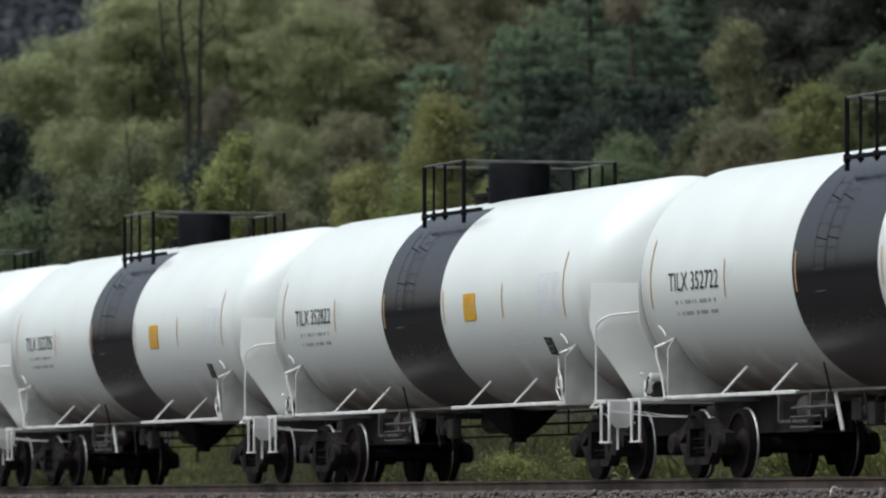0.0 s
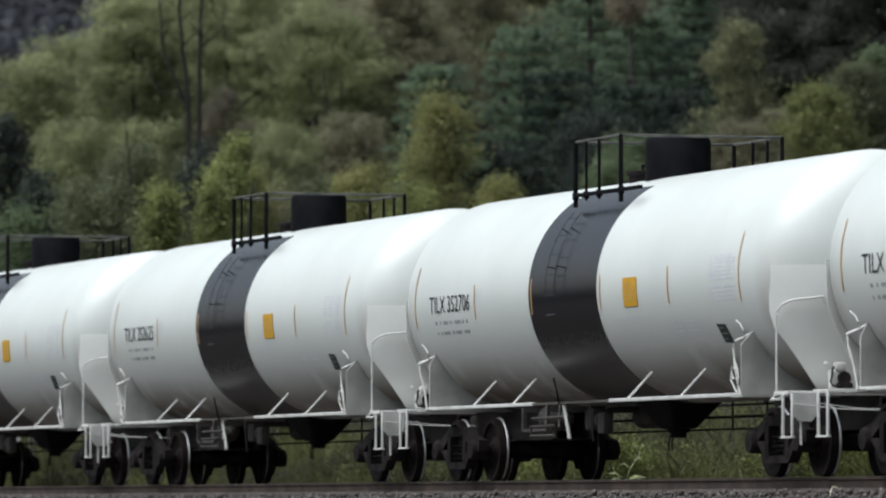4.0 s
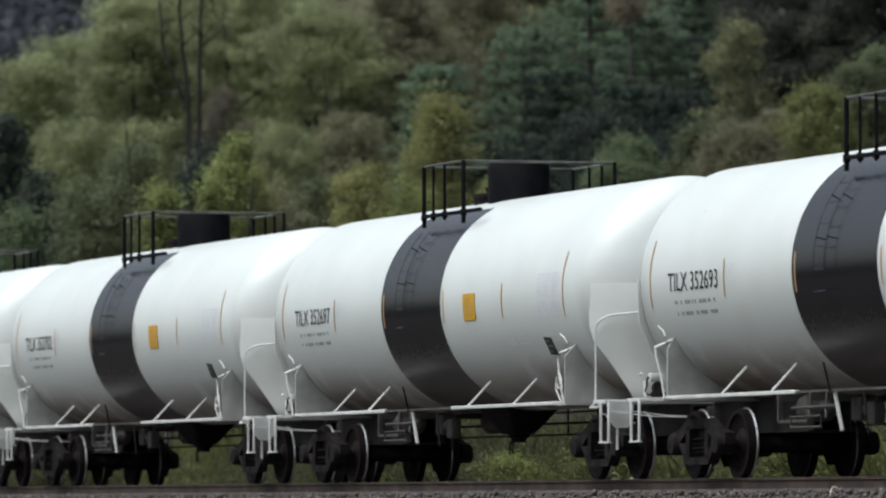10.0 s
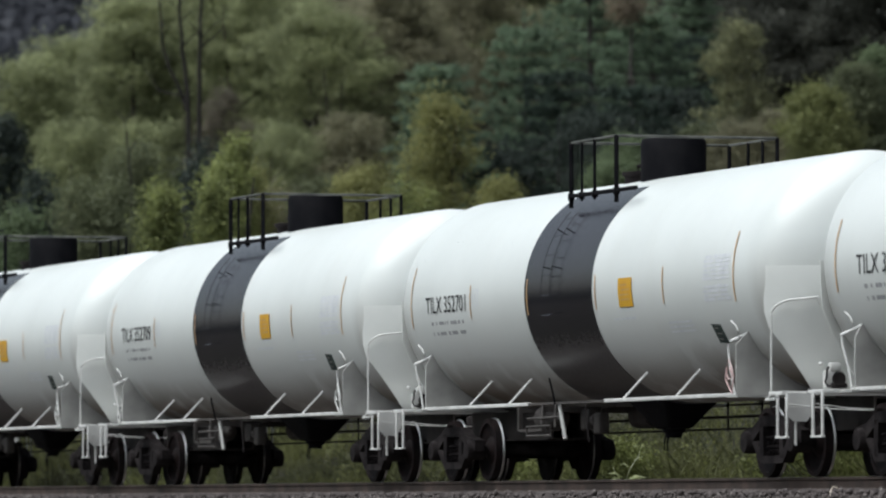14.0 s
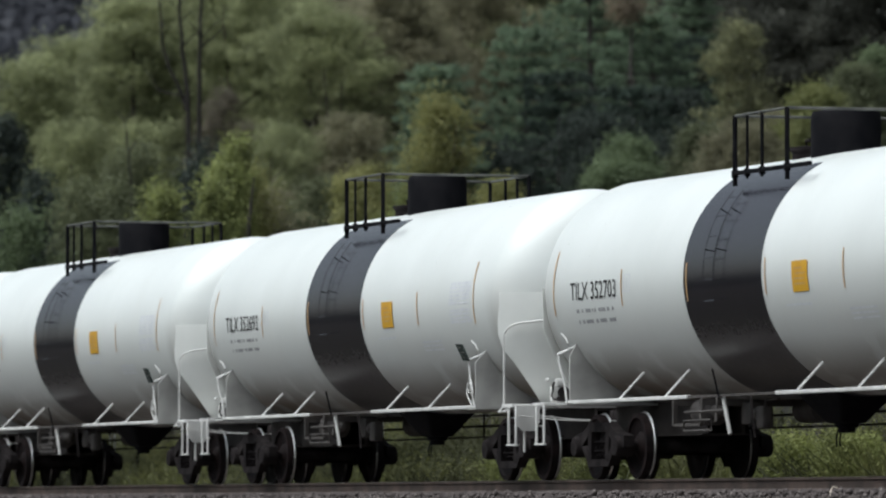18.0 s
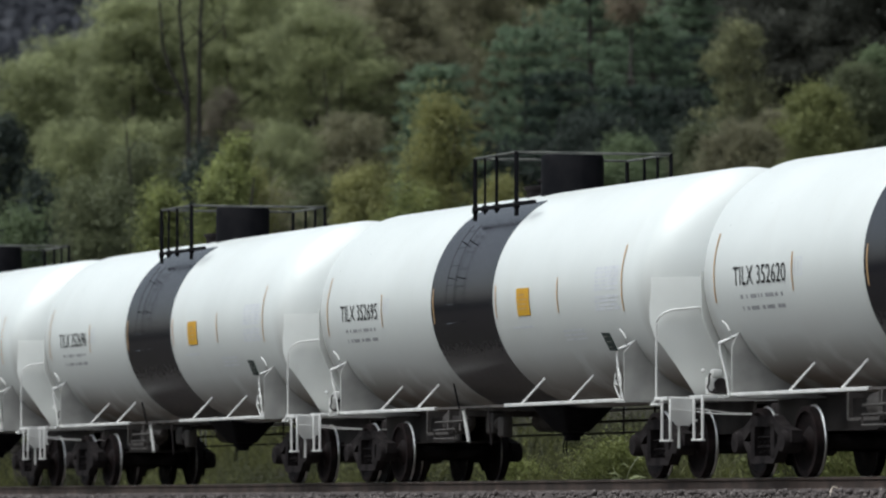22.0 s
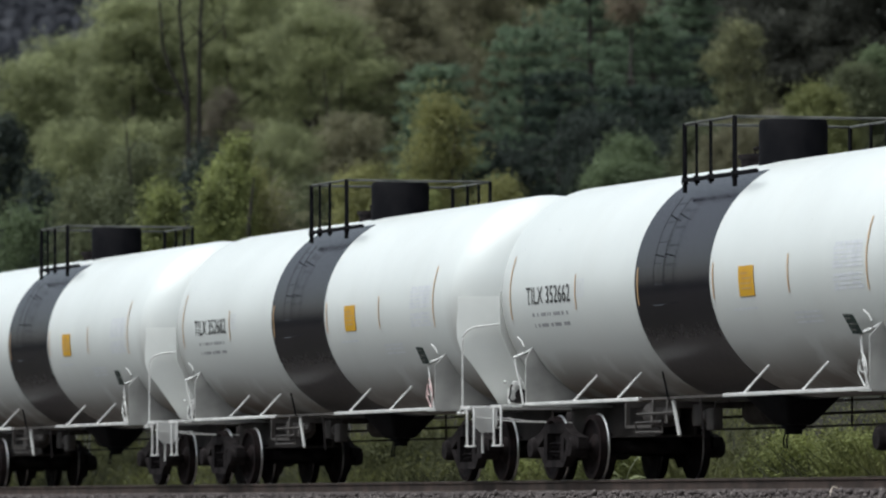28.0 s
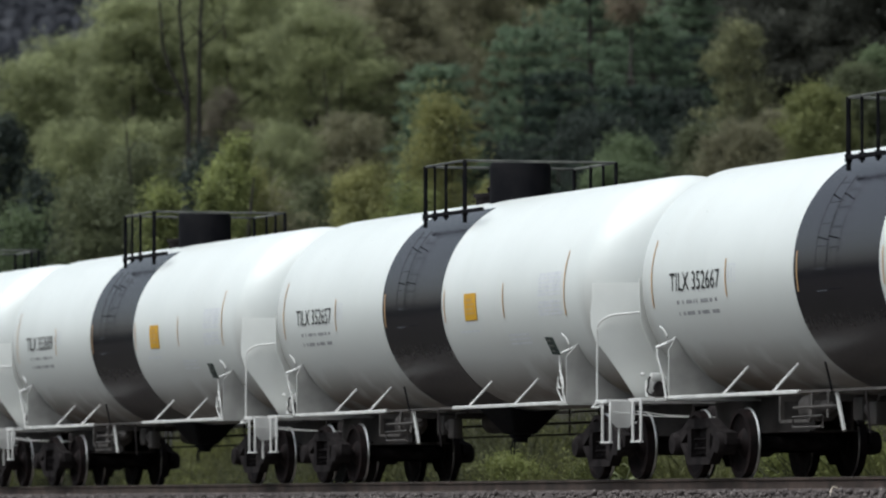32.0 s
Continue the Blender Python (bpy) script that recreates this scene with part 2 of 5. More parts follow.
# ---- mesh helpers ----
def finish(name, bm, mat, smooth=True):
    me = bpy.data.meshes.new(name)
    bmesh.ops.recalc_face_normals(bm, faces=bm.faces)
    bm.to_mesh(me)
    bm.free()
    for m in (mat if isinstance(mat, (list, tuple)) else [mat]):
        me.materials.append(m)
    if smooth:
        me.shade_smooth()
        me.set_sharp_from_angle(angle=radians(38))
    return me


def part(name, bm, mat, parent, label="", at=None):
    ob = new(name, finish(name, bm, mat))
    ob.parent = parent
    if at is not None:
        ob.matrix_basis = at
    if label:
        tagged(ob, label)
    return ob


def thing(name, label, category, group="", kind=""):
    return tagged(new(name), label, category, group, kind)


def box(bm, x0, x1, y0, y1, z0, z1, bevel=0.0):
    vs = bmesh.ops.create_cube(bm, size=1.0)["verts"]
    for v in vs:
        v.co = ((x0 + x1) / 2 + v.co.x * (x1 - x0), (y0 + y1) / 2 + v.co.y * (y1 - y0), (z0 + z1) / 2 + v.co.z * (z1 - z0))
    if bevel:
        bmesh.ops.bevel(bm, geom=list({e for v in vs for e in v.link_edges}), offset=bevel, segments=2, affect="EDGES", profile=0.5)


def tube(bm, pts, r, n=8, cap=True, taper=None):
    """A round bar along a polyline."""
    pts = [Vector(p) for p in pts]
    rings = []
    for i, p in enumerate(pts):
        a = pts[max(0, i - 1)]
        b = pts[min(len(pts) - 1, i + 1)]
        d = (b - a).normalized()
        ref = Vector((0, 0, 1)) if abs(d.z) < 0.9 else Vector((1, 0, 0))
        u = d.cross(ref).normalized()
        w = d.cross(u)
        rr = r if taper is None else r + (taper - r) * i / (len(pts) - 1)
        rings.append([bm.verts.new(p + (u * math.cos(2 * math.pi * k / n) + w * math.sin(2 * math.pi * k / n)) * rr) for k in range(n)])
    for a, b in zip(rings, rings[1:]):
        for k in range(n):
            bm.faces.new((a[k], a[(k + 1) % n], b[(k + 1) % n], b[k]))
    if cap:
        bm.faces.new(rings[0][::-1])
        bm.faces.new(rings[-1])


def lathe(bm, prof, n, axis="x", at=(0, 0, 0)):
    """Turns (along, radius) pairs round an axis through at."""
    o = Vector(at)
    rings = []
    for s, r in prof:
        ring = []
        for k in range(n):
            a = 2 * math.pi * k / n
            c, d = math.cos(a) * r, math.sin(a) * r
            v = Vector((s, c, d)) if axis == "x" else Vector((c, s, d)) if axis == "y" else Vector((c, d, s))
            ring.append(bm.verts.new(o + v))
        rings.append(ring)
    for a, b in zip(rings, rings[1:]):
        for k in range(n):
            bm.faces.new((a[k], a[(k + 1) % n], b[(k + 1) % n], b[k]))
    bm.faces.new(rings[0])
    bm.faces.new(rings[-1][::-1])


def prism(bm, outline, axis, a, b):
    """A plate: a closed outline of (u, v) pairs pushed from a to b along the axis."""
    def place(u, v, s):
        return (s, u, v) if axis == "x" else (u, s, v) if axis == "y" else (u, v, s)
    lo = [bm.verts.new(place(u, v, a)) for u, v in outline]
    hi = [bm.verts.new(place(u, v, b)) for u, v in outline]
    bm.faces.new(lo)
    bm.faces.new(hi[::-1])
    for i in range(len(lo)):
        j = (i + 1) % len(lo)
        bm.faces.new((lo[i], hi[i], hi[j], lo[j]))


def raw_mesh(name, co, faces_n, mat):
    """A mesh of separate polygons with faces_n corners each, from an array of corners."""
    co = np.asarray(co, dtype=np.float32).reshape(-1, 3)
    nv = len(co)
    nf = nv // faces_n
    me = bpy.data.meshes.new(name)
    me.vertices.add(nv)
    me.vertices.foreach_set("co", co.ravel())
    me.loops.add(nv)
    me.loops.foreach_set("vertex_index", np.arange(nv, dtype=np.int32))
    me.polygons.add(nf)
    me.polygons.foreach_set("loop_start", np.arange(0, nv, faces_n, dtype=np.int32))
    me.update(calc_edges=True)
    me.materials.append(mat)
    return me


# ---- ground, line and ballast ----
def ground_z(x, y):
    """Low field on the near side, a ditch behind the line, then the wooded hill."""
    if y < 27.6:
        z = -1.9 + 0.012 * max(0.0, y)
    elif y < 29.0:
        z = -1.57 + (y - 27.6) / 1.4 * 0.85
    elif y < 34.0:
        z = -0.72
    elif y < 40.0:
        z = -0.72 + (y - 34.0) / 6.0 * 0.7
    elif y < 120.0:
        z = -0.02 + 0.29 * (y - 40.0)
    elif y < 200.0:
        z = 23.2 + 0.10 * (y - 120.0)
    else:
        z = 31.2 + 0.80 * (min(y, 600.0) - 200.0)
    if y > 40.0:
        z += 1.2 * noise.noise(Vector((x * 0.02, y * 0.02, 3.1))) * min(1.0, (y - 40.0) / 20.0)
    elif y < 26.0:
        z += 0.1 * noise.noise(Vector((x * 0.1, y * 0.1, 1.7)))
    return z


def build_ground():
    xs = sorted({-4200, -3600, -3000, -2500, -2100, -1700, -1400, -1100, -900, -750, -650, *range(-560, 340, 12), 450, 700, 1200, 2000})
    ys = sorted({-2000, -900, -400, -150, -60, -20, 0, 10, 18, 23, 26, 27.6, 28.3, 29, 31, 34, 36, 38, 40, 42, *range(45, 150, 5), 170, 200, 220, 240, 260, 280, 300, 340, 380, 480, 600, 800, 1000, 1200, 2500})
    bm = bmesh.new()
    grid = [[bm.verts.new((x, y, ground_z(x, y))) for y in ys] for x in xs]
    for a, b in zip(grid, grid[1:]):
        for j in range(len(ys) - 1):
            bm.faces.new((a[j], b[j], b[j + 1], a[j + 1]))
    ob = new("ground", finish("ground", bm, M_GROUND))
    tagged(ob, "grassy and leaf-littered ground rising to a wooded hill", "ground", kind="structure")


def build_line():
    """Ballast bed with a stony shoulder, ties and two rails."""
    x0, x1 = -620.0, 380.0
    bm = bmesh.new()
    prism(bm, [(TRACK_Y - 3.2, -0.80), (TRACK_Y - 1.95, -0.24), (TRACK_Y + 1.95, -0.24), (TRACK_Y + 3.2, -0.80)], "x", x0, x1)
    bed = new("ballast_bed", finish("ballast_bed", bm, M_BALLAST, False))
    tagged(bed, "grey crushed-stone ballast bed under the rails", "ballast", kind="structure")
    line = thing("railway_track", "single railway track of brown steel rails on timber ties", "railway track", kind="structure")
    for s in (-1, 1):
        bm = bmesh.new()
        prof = [(-0.07, -0.18), (0.07, -0.18), (0.07, -0.165), (0.012, -0.14), (0.012, -0.045), (0.036, -0.035), (0.036, -0.004), (-0.036, -0.004), (-0.036, -0.035), (-0.012, -0.045), (-0.012, -0.14), (-0.07, -0.165)]
        prism(bm, [(TRACK_Y + s * 0.753 + u, v) for u, v in prof], "x", x0, x1)
        rail = part("rail", bm, M_RAIL, line, "brown rusty rail")
        bm = bmesh.new()
        box(bm, x0, x1, TRACK_Y + s * 0.753 - 0.034, TRACK_Y + s * 0.753 + 0.034, -0.004, 0.0)
        part("running_surface", bm, M_RAILTOP, rail, "bright polished rail head")
    bm = bmesh.new()
    box(bm, -0.115, 0.115, -1.3, 1.3, -0.36, -0.185, 0.01)
    tie = finish("tie", bm, M_TIE)
    for i in range(130):
        ob = new("tie", tie)
        ob.parent = line
        ob.matrix_basis = pose(-140 + i * 0.52, TRACK_Y + random.uniform(-0.04, 0.04), random.uniform(-0.012, 0.004), 0, 0, random.uniform(-0.8, 0.8))


def stones():
    """Loose crushed stone on the near shoulder and between the ties."""
    rng = np.random.default_rng(5)
    n = 14500
    x = rng.uniform(-138, -68, n)
    y = TRACK_Y - rng.uniform(1.1, 2.35, n)
    off = TRACK_Y - y
    z = np.where(off < 1.95, -0.22, -0.22 - (off - 1.95) * 0.45) + rng.uniform(-0.02, 0.03, n)
    r = rng.uniform(0.02, 0.048, n)
    octa = np.array([[1, 0, 0], [0, 1, 0], [-1, 0, 0], [0, -1, 0], [0, 0, 1], [0, 0, -1]], dtype=np.float32)
    v = octa[None] * rng.uniform(0.6, 1.3, (n, 6, 1)) + rng.uniform(-0.25, 0.25, (n, 6, 3))
    v = v * r[:, None, None] + np.stack([x, y, z], 1)[:, None, :]
    fi = np.array([[0, 1, 4], [1, 2, 4], [2, 3, 4], [3, 0, 4], [1, 0, 5], [2, 1, 5], [3, 2, 5], [0, 3, 5]])
    faces = (np.arange(n)[:, None, None] * 6 + fi[None]).reshape(-1, 3)
    me = bpy.data.meshes.new("ballast_stones")
    me.vertices.add(n * 6)
    me.vertices.foreach_set("co", v.astype(np.float32).ravel())
    me.loops.add(len(faces) * 3)
    me.loops.foreach_set("vertex_index", faces.astype(np.int32).ravel())
    me.polygons.add(len(faces))
    me.polygons.foreach_set("loop_start", np.arange(0, len(faces) * 3, 3, dtype=np.int32))
    me.update(calc_edges=True)
    me.materials.append(M_STONE)
    tagged(new("ballast_stones", me), "loose grey-brown crushed stones along the track", "gravel", kind="stuff")


# ---- tank car ----
# Car space: x along the train, y across it (the lettered side is -y), z up from the rail head.
BOGIE_X = 7.0
WHEEL_R = 0.457
BAND = (-1.90, 1.14)


def skin(x, z, lift=0.006, side=-1):
    """The point of the tank's side at length x and height z."""
    d = max(-TANK_R, min(TANK_R, z - TANK_Z))
    k = (TANK_R + lift) / TANK_R
    return (x, side * math.sqrt(max(0.0, TANK_R ** 2 - d ** 2)) * k, TANK_Z + d * k)


def wrap_patch(bm, x0, x1, z0, z1, lift=0.006, n=8, slant=0.0):
    """A thin panel that lies on the tank's curve."""
    rows = []
    for i in range(n + 1):
        z = z0 + (z1 - z0) * i / n
        rows.append([bm.verts.new(skin(x0 + slant * i / n, z, lift)), bm.verts.new(skin(x1 + slant * i / n, z, lift))])
    for a, b in zip(rows, rows[1:]):
        bm.faces.new((a[0], a[1], b[1], b[0]))


def tank_shell(car):
    prof = []
    for i in range(0, 13):
        a = math.pi / 2 * i / 12
        prof.append((-7.78 - 0.80 * math.cos(a), max(0.02, TANK_R * math.sin(a))))
    half = [-7.78, -5.0, -2.5, 0.0]
    prof = prof + [(x, TANK_R) for x in half[1:]]
    prof = prof + [(-s, r) for s, r in prof[-2::-1]]
    bm = bmesh.new()
    lathe(bm, prof, 96, "x", (0, 0, TANK_Z))
    tank = part("tank", bm, M_WHITE, car, "glossy white painted steel tank shell")
    # the band stops at the walkway on either side of the crown
    bm = bmesh.new()
    rings = []
    for i in range(73):
        a = radians(28 + (360 - 56) * i / 72)
        rings.append([bm.verts.new((x, math.sin(a) * r, TANK_Z + math.cos(a) * r)) for x, r in ((BAND[0], TANK_R - 0.01), (BAND[0], TANK_R + 0.007), (BAND[1], TANK_R + 0.007), (BAND[1], TANK_R - 0.01))])
    for p, q in zip(rings, rings[1:]):
        for k in range(4):
            bm.faces.new((p[k], p[(k + 1) % 4], q[(k + 1) % 4], q[k]))
    bm.faces.new(rings[0])
    bm.faces.new(rings[-1][::-1])
    part("centre_band", bm, M_BAND, tank, "wide black painted band round the middle")


def car_end(car, s):
    """Everything at one end of the car; s = 1 is the leading end."""
    bm = bmesh.new()
    def dished(y, z, lift):
        rho = math.hypot(y, z - TANK_Z)
        bowed = 8.62 - 0.21 * rho * rho
        if s > 0:
            # the upper half of the leading shield lies close on the tank head
            close = 7.78 + 0.80 * math.sqrt(max(0.0, 1 - (min(rho, 1.57) / TANK_R) ** 2)) + 0.06
            k = max(0.0, min(1.0, (z - 1.75) / 0.5))
            bowed += (close - bowed) * k
        return (s * (bowed + lift), y, z)
    sheets = []
    for lift in (0.0, 0.02):
        rows = []
        for j in range(9):
            z = 1.10 + (2.70 - 1.10) * j / 8
            half = min(1.53, 0.87 + (z - 1.10) * 0.76) if s > 0 else min(1.53, 1.09 + (z - 1.10) * 0.44)
            rows.append([bm.verts.new(dished(half * (i / 6 - 1), z, lift)) for i in range(13)])
        for a, b in zip(rows, rows[1:]):
            for i in range(12):
                bm.faces.new((a[i], a[i + 1], b[i + 1], b[i]))
        sheets.append(rows)
    lo, hi = sheets
    rim = lambda r: r[0] + [q[-1] for q in r[1:]] + r[-1][-2::-1] + [q[0] for q in r[-2:0:-1]]
    for (a, b), (c, d) in zip(zip(rim(lo), rim(lo)[1:] + rim(lo)[:1]), zip(rim(hi), rim(hi)[1:] + rim(hi)[:1])):
        bm.faces.new((a, b, d, c))
    part("head_shield", bm, M_SHIELD, car, "white tapered steel head shield over the tank end")
    # saddle: a web that cradles the tank over the bogie
    bm = bmesh.new()
    arc = [(TANK_R * 1.002 * math.sin(radians(a)), TANK_Z - TANK_R * 1.002 * math.cos(radians(a))) for a in range(-62, 63, 4)]
    wide = 1.565 if s > 0 else 1.50
    prism(bm, [(-wide, 1.06), (wide, 1.06), (wide, 1.71)] + arc[::-1] + [(-wide, 1.71)], "x", s * (BOGIE_X - 0.02), s * (BOGIE_X + 0.02))
    box(bm, s * BOGIE_X - 0.22, s * BOGIE_X + 0.22, -1.62, 1.62, 1.03, 1.06)
    part("saddle", bm, M_SADDLE, car, "pale grey saddle plate cradling the tank")
    # stub sill with its draft pocket
    bm = bmesh.new()
    xa, xb = sorted((s * 4.7, s * 8.62))
    box(bm, xa, xb, -0.27, -0.24, 0.62, 1.2)
    box(bm, xa, xb, 0.24, 0.27, 0.62, 1.2)
    box(bm, xa, xb, -0.27, 0.27, 1.0, 1.05)
    box(bm, xa, xb, -0.34, 0.34, 0.60, 0.622)
    part("stub_sill", bm, M_SILL, car, "dusty grey welded stub sill")
    # tank pad over the sill
    bm = bmesh.new()
    xa, xb = sorted((s * 4.3, s * 8.0))
    prism(bm, [(-0.62, 1.36), (-0.45, 1.14), (0.45, 1.14), (0.62, 1.36)], "x", xa, xb)
    part("sill_pad", bm, M_SILL, car, "grimy reinforcing pad under the tank")
    # end sill plate and platform
    bm = bmesh.new()
    xa, xb = sorted((s * 8.12, s * 8.64))
    box(bm, xa, xb, -1.52, 1.52, 1.035, 1.085, 0.008)
    part("end_platform", bm, M_FRAME, car, "narrow white end platform")
    for y in (-1, 1) if s > 0 else ():
        bm = bmesh.new()
        prism(bm, [(y * 1.48, 1.06), (y * 1.12, 1.06), (y * 1.12, 0.82), (y * 1.20, 0.70), (y * 1.38, 0.70), (y * 1.46, 0.78)], "x", s * 8.645, s * 8.665)
        part("end_plate", bm, M_FRAME, car, "white steel corner plate")
    # coupler
    bm = bmesh.new()
    xa, xb = sorted((s * 8.6, s * 8.93))
    box(bm, xa, xb, -0.075, 0.075, 0.76, 0.94, 0.015)
    part("coupler_shank", bm, M_IRON, car)
    bm = bmesh.new()
    xa, xb = sorted((s * 8.90, s * 9.09))
    box(bm, xa, xb, -0.16, 0.10, 0.70, 1.0, 0.04)
    part("coupler_head", bm, M_IRON, car, "dark cast knuckle coupler")
    bm = bmesh.new()
    tube(bm, [(s * 8.7, -1.45, 0.92), (s * 8.78, -0.9, 0.86), (s * 8.8, -0.2, 0.84)], 0.009, 6)
    part("uncoupling_lever", bm, M_FRAME, car)
    bm = bmesh.new()
    tube(bm, [(s * 8.75, 0.25, 0.84), (s * 8.95, 0.25, 0.66), (s * 9.05, 0.2, 0.5), (s * 9.09, 0.12, 0.52)], 0.03, 8)
    part("air_hose", bm, M_BLACK, car, "black rubber air hose")
    for y in (-1, 1):
        x = 8.14
        bm = bmesh.new()
        if s > 0:
            pts = [(x, y * 1.49, 1.06), (x, y * 1.49, 2.06)]
            for i in range(1, 7):
                a = math.pi / 2 * i / 6
                pts.append((x + 0.3 * (1 - math.cos(a)), y * (1.49 - 0.22 * (1 - math.cos(a))), 2.06 + 0.2 * math.sin(a)))
            pts += [(8.52, y * 1.0, 2.29), (8.50, y * 0.96, 2.2)]
            tube(bm, pts, 0.0155, 8)
            part("handrail", bm, M_FRAME, car, "bent white tubular handrail")
        # stirrup step
        bm = bmesh.new()
        xs = 8.43 if s > 0 else -8.47
        for xf in (xs, xs + 0.34):
            box(bm, xf, xf + 0.06, y * 1.52 - 0.012, y * 1.52 + 0.012, 0.49, 1.05, 0.005)
        box(bm, xs, xs + 0.40, y * 1.52 - 0.03, y * 1.52 + 0.03, 0.485, 0.51, 0.005)
        part("stirrup_step", bm, M_FRAME, car, "white bent-bar stirrup step")
        # pole with an arm and a hook by the saddle
        bm = bmesh.new()
        x = 6.80 if s > 0 else -7.18
        foot, out = (0.22, 1.585) if s > 0 else (0.16, 1.53)
        tube(bm, [(x + foot, y * out, 1.06), (x + foot * 0.4, y * (out + 0.01), 1.34), (x - 0.04, y * 1.58, 1.62), (x - 0.06, y * 1.58, 1.75)], 0.016, 8)
        part("corner_pole", bm, M_FRAME, car, "thin white corner pole")
        bm = bmesh.new()
        tube(bm, [(x - 0.07, y * 1.59, 1.74), (x + 0.02, y * 1.47, 1.80), (x + 0.08, y * 1.36, 1.86)], 0.024, 8)
        tube(bm, [(x + 0.06, y * 1.47, 1.80), (x + 0.1, y * 1.50, 1.90), (x + 0.06, y * 1.52, 1.97), (x - 0.04, y * 1.55, 2.03)], 0.013, 6)
        part("corner_hook", bm, M_FRAME, car, "white bent arm with a hook")
        if s > 0:
            # diamond holder on the pole
            bm = bmesh.new()
            zc = 1.34
            loop = [(x + 0.08 + dx, y * 1.62, zc + dz) for dx, dz in ((0.12, -0.26), (-0.12, -0.08), (-0.09, 0.08), (0.0, 0.18), (0.12, 0.08), (0.18, -0.06), (0.12, -0.26))]
            tube(bm, loop, 0.010, 6)
            tube(bm, [(x + 0.11 + 0.075 * math.cos(a), y * 1.625, zc + 0.075 * math.sin(a)) for a in np.linspace(0, 2 * math.pi, 13)], 0.010, 6)
            part("placard_holder", bm, M_FRAME, car, "white diamond placard frame")
        # side walk pipe and its struts
        xa, xb = (1.45, 6.85) if s > 0 else (-7.15, -2.0)
        bm = bmesh.new()
        box(bm, xa, xb, y * 1.48 - 0.035, y * 1.48 + 0.035, 1.045, 1.095, 0.008)
        part("side_rail", bm, M_FRAME, car, "white side rail bar")
        for xr in ((2.15, 4.35) if s > 0 else (-3.0, -4.9)):
            bm = bmesh.new()
            tube(bm, [(xr, y * 1.47, 1.08), (xr, y * 1.12, 1.45)], 0.02, 6)
            part("strut", bm, M_FRAME, car, "white slanting strut")


def hand_brake(car):
    for y in (-1, 1):
        bm = bmesh.new()
        tube(bm, [(8.62, y * 1.08, 0.77), (8.62, y * 1.31, 0.78), (8.62, y * 1.335, 0.75), (8.62, y * 1.335, 0.40)], 0.018, 6)
        part("uncoupling_handle", bm, M_FRAME, car, "white bent uncoupling handle")
        bm = bmesh.new()
        tube(bm, [(8.62, y * 1.56, 1.04), (8.62, y * 1.62, 0.98), (8.30, y * 1.62, 0.98), (8.30, y * 1.56, 1.04)], 0.016, 6)
        part("grab_loop", bm, M_FRAME, car)
    bm = bmesh.new()
    box(bm, 8.30, 8.42, -0.86, -0.60, 1.12, 1.36, 0.03)
    box(bm, 8.32, 8.44, -0.80, -0.64, 1.34, 1.46, 0.03)
    part("brake_housing", bm, M_FRAME, car, "white brake gear housing")
    bm = bmesh.new()
    lathe(bm, [(8.47, 0.03), (8.47, 0.085), (8.49, 0.095), (8.51, 0.085), (8.51, 0.03)], 20, "x", (0, -0.70, 1.25))
    box(bm, 8.44, 8.50, -0.80, -0.58, 1.13, 1.20, 0.02)
    part("brake_wheel", bm, M_IRON, car, "small dark hand brake wheel")
    bm = bmesh.new()
    tube(bm, [(8.46, -0.83, 1.40), (8.48, -0.86, 1.36), (8.48, -0.86, 1.28), (8.47, -0.88, 1.21), (8.45, -0.84, 1.16), (8.44, -0.76, 1.15)], 0.016, 6)
    part("brake_chain", bm, M_IRON, car, "grimy looped brake chain")
    bm = bmesh.new()
    lathe(bm, [(8.40, 0.01), (8.40, 0.028), (8.46, 0.024), (8.47, 0.008)], 12, "x", (0, -0.92, 1.44))
    part("brake_knob", bm, M_FRAME, car)


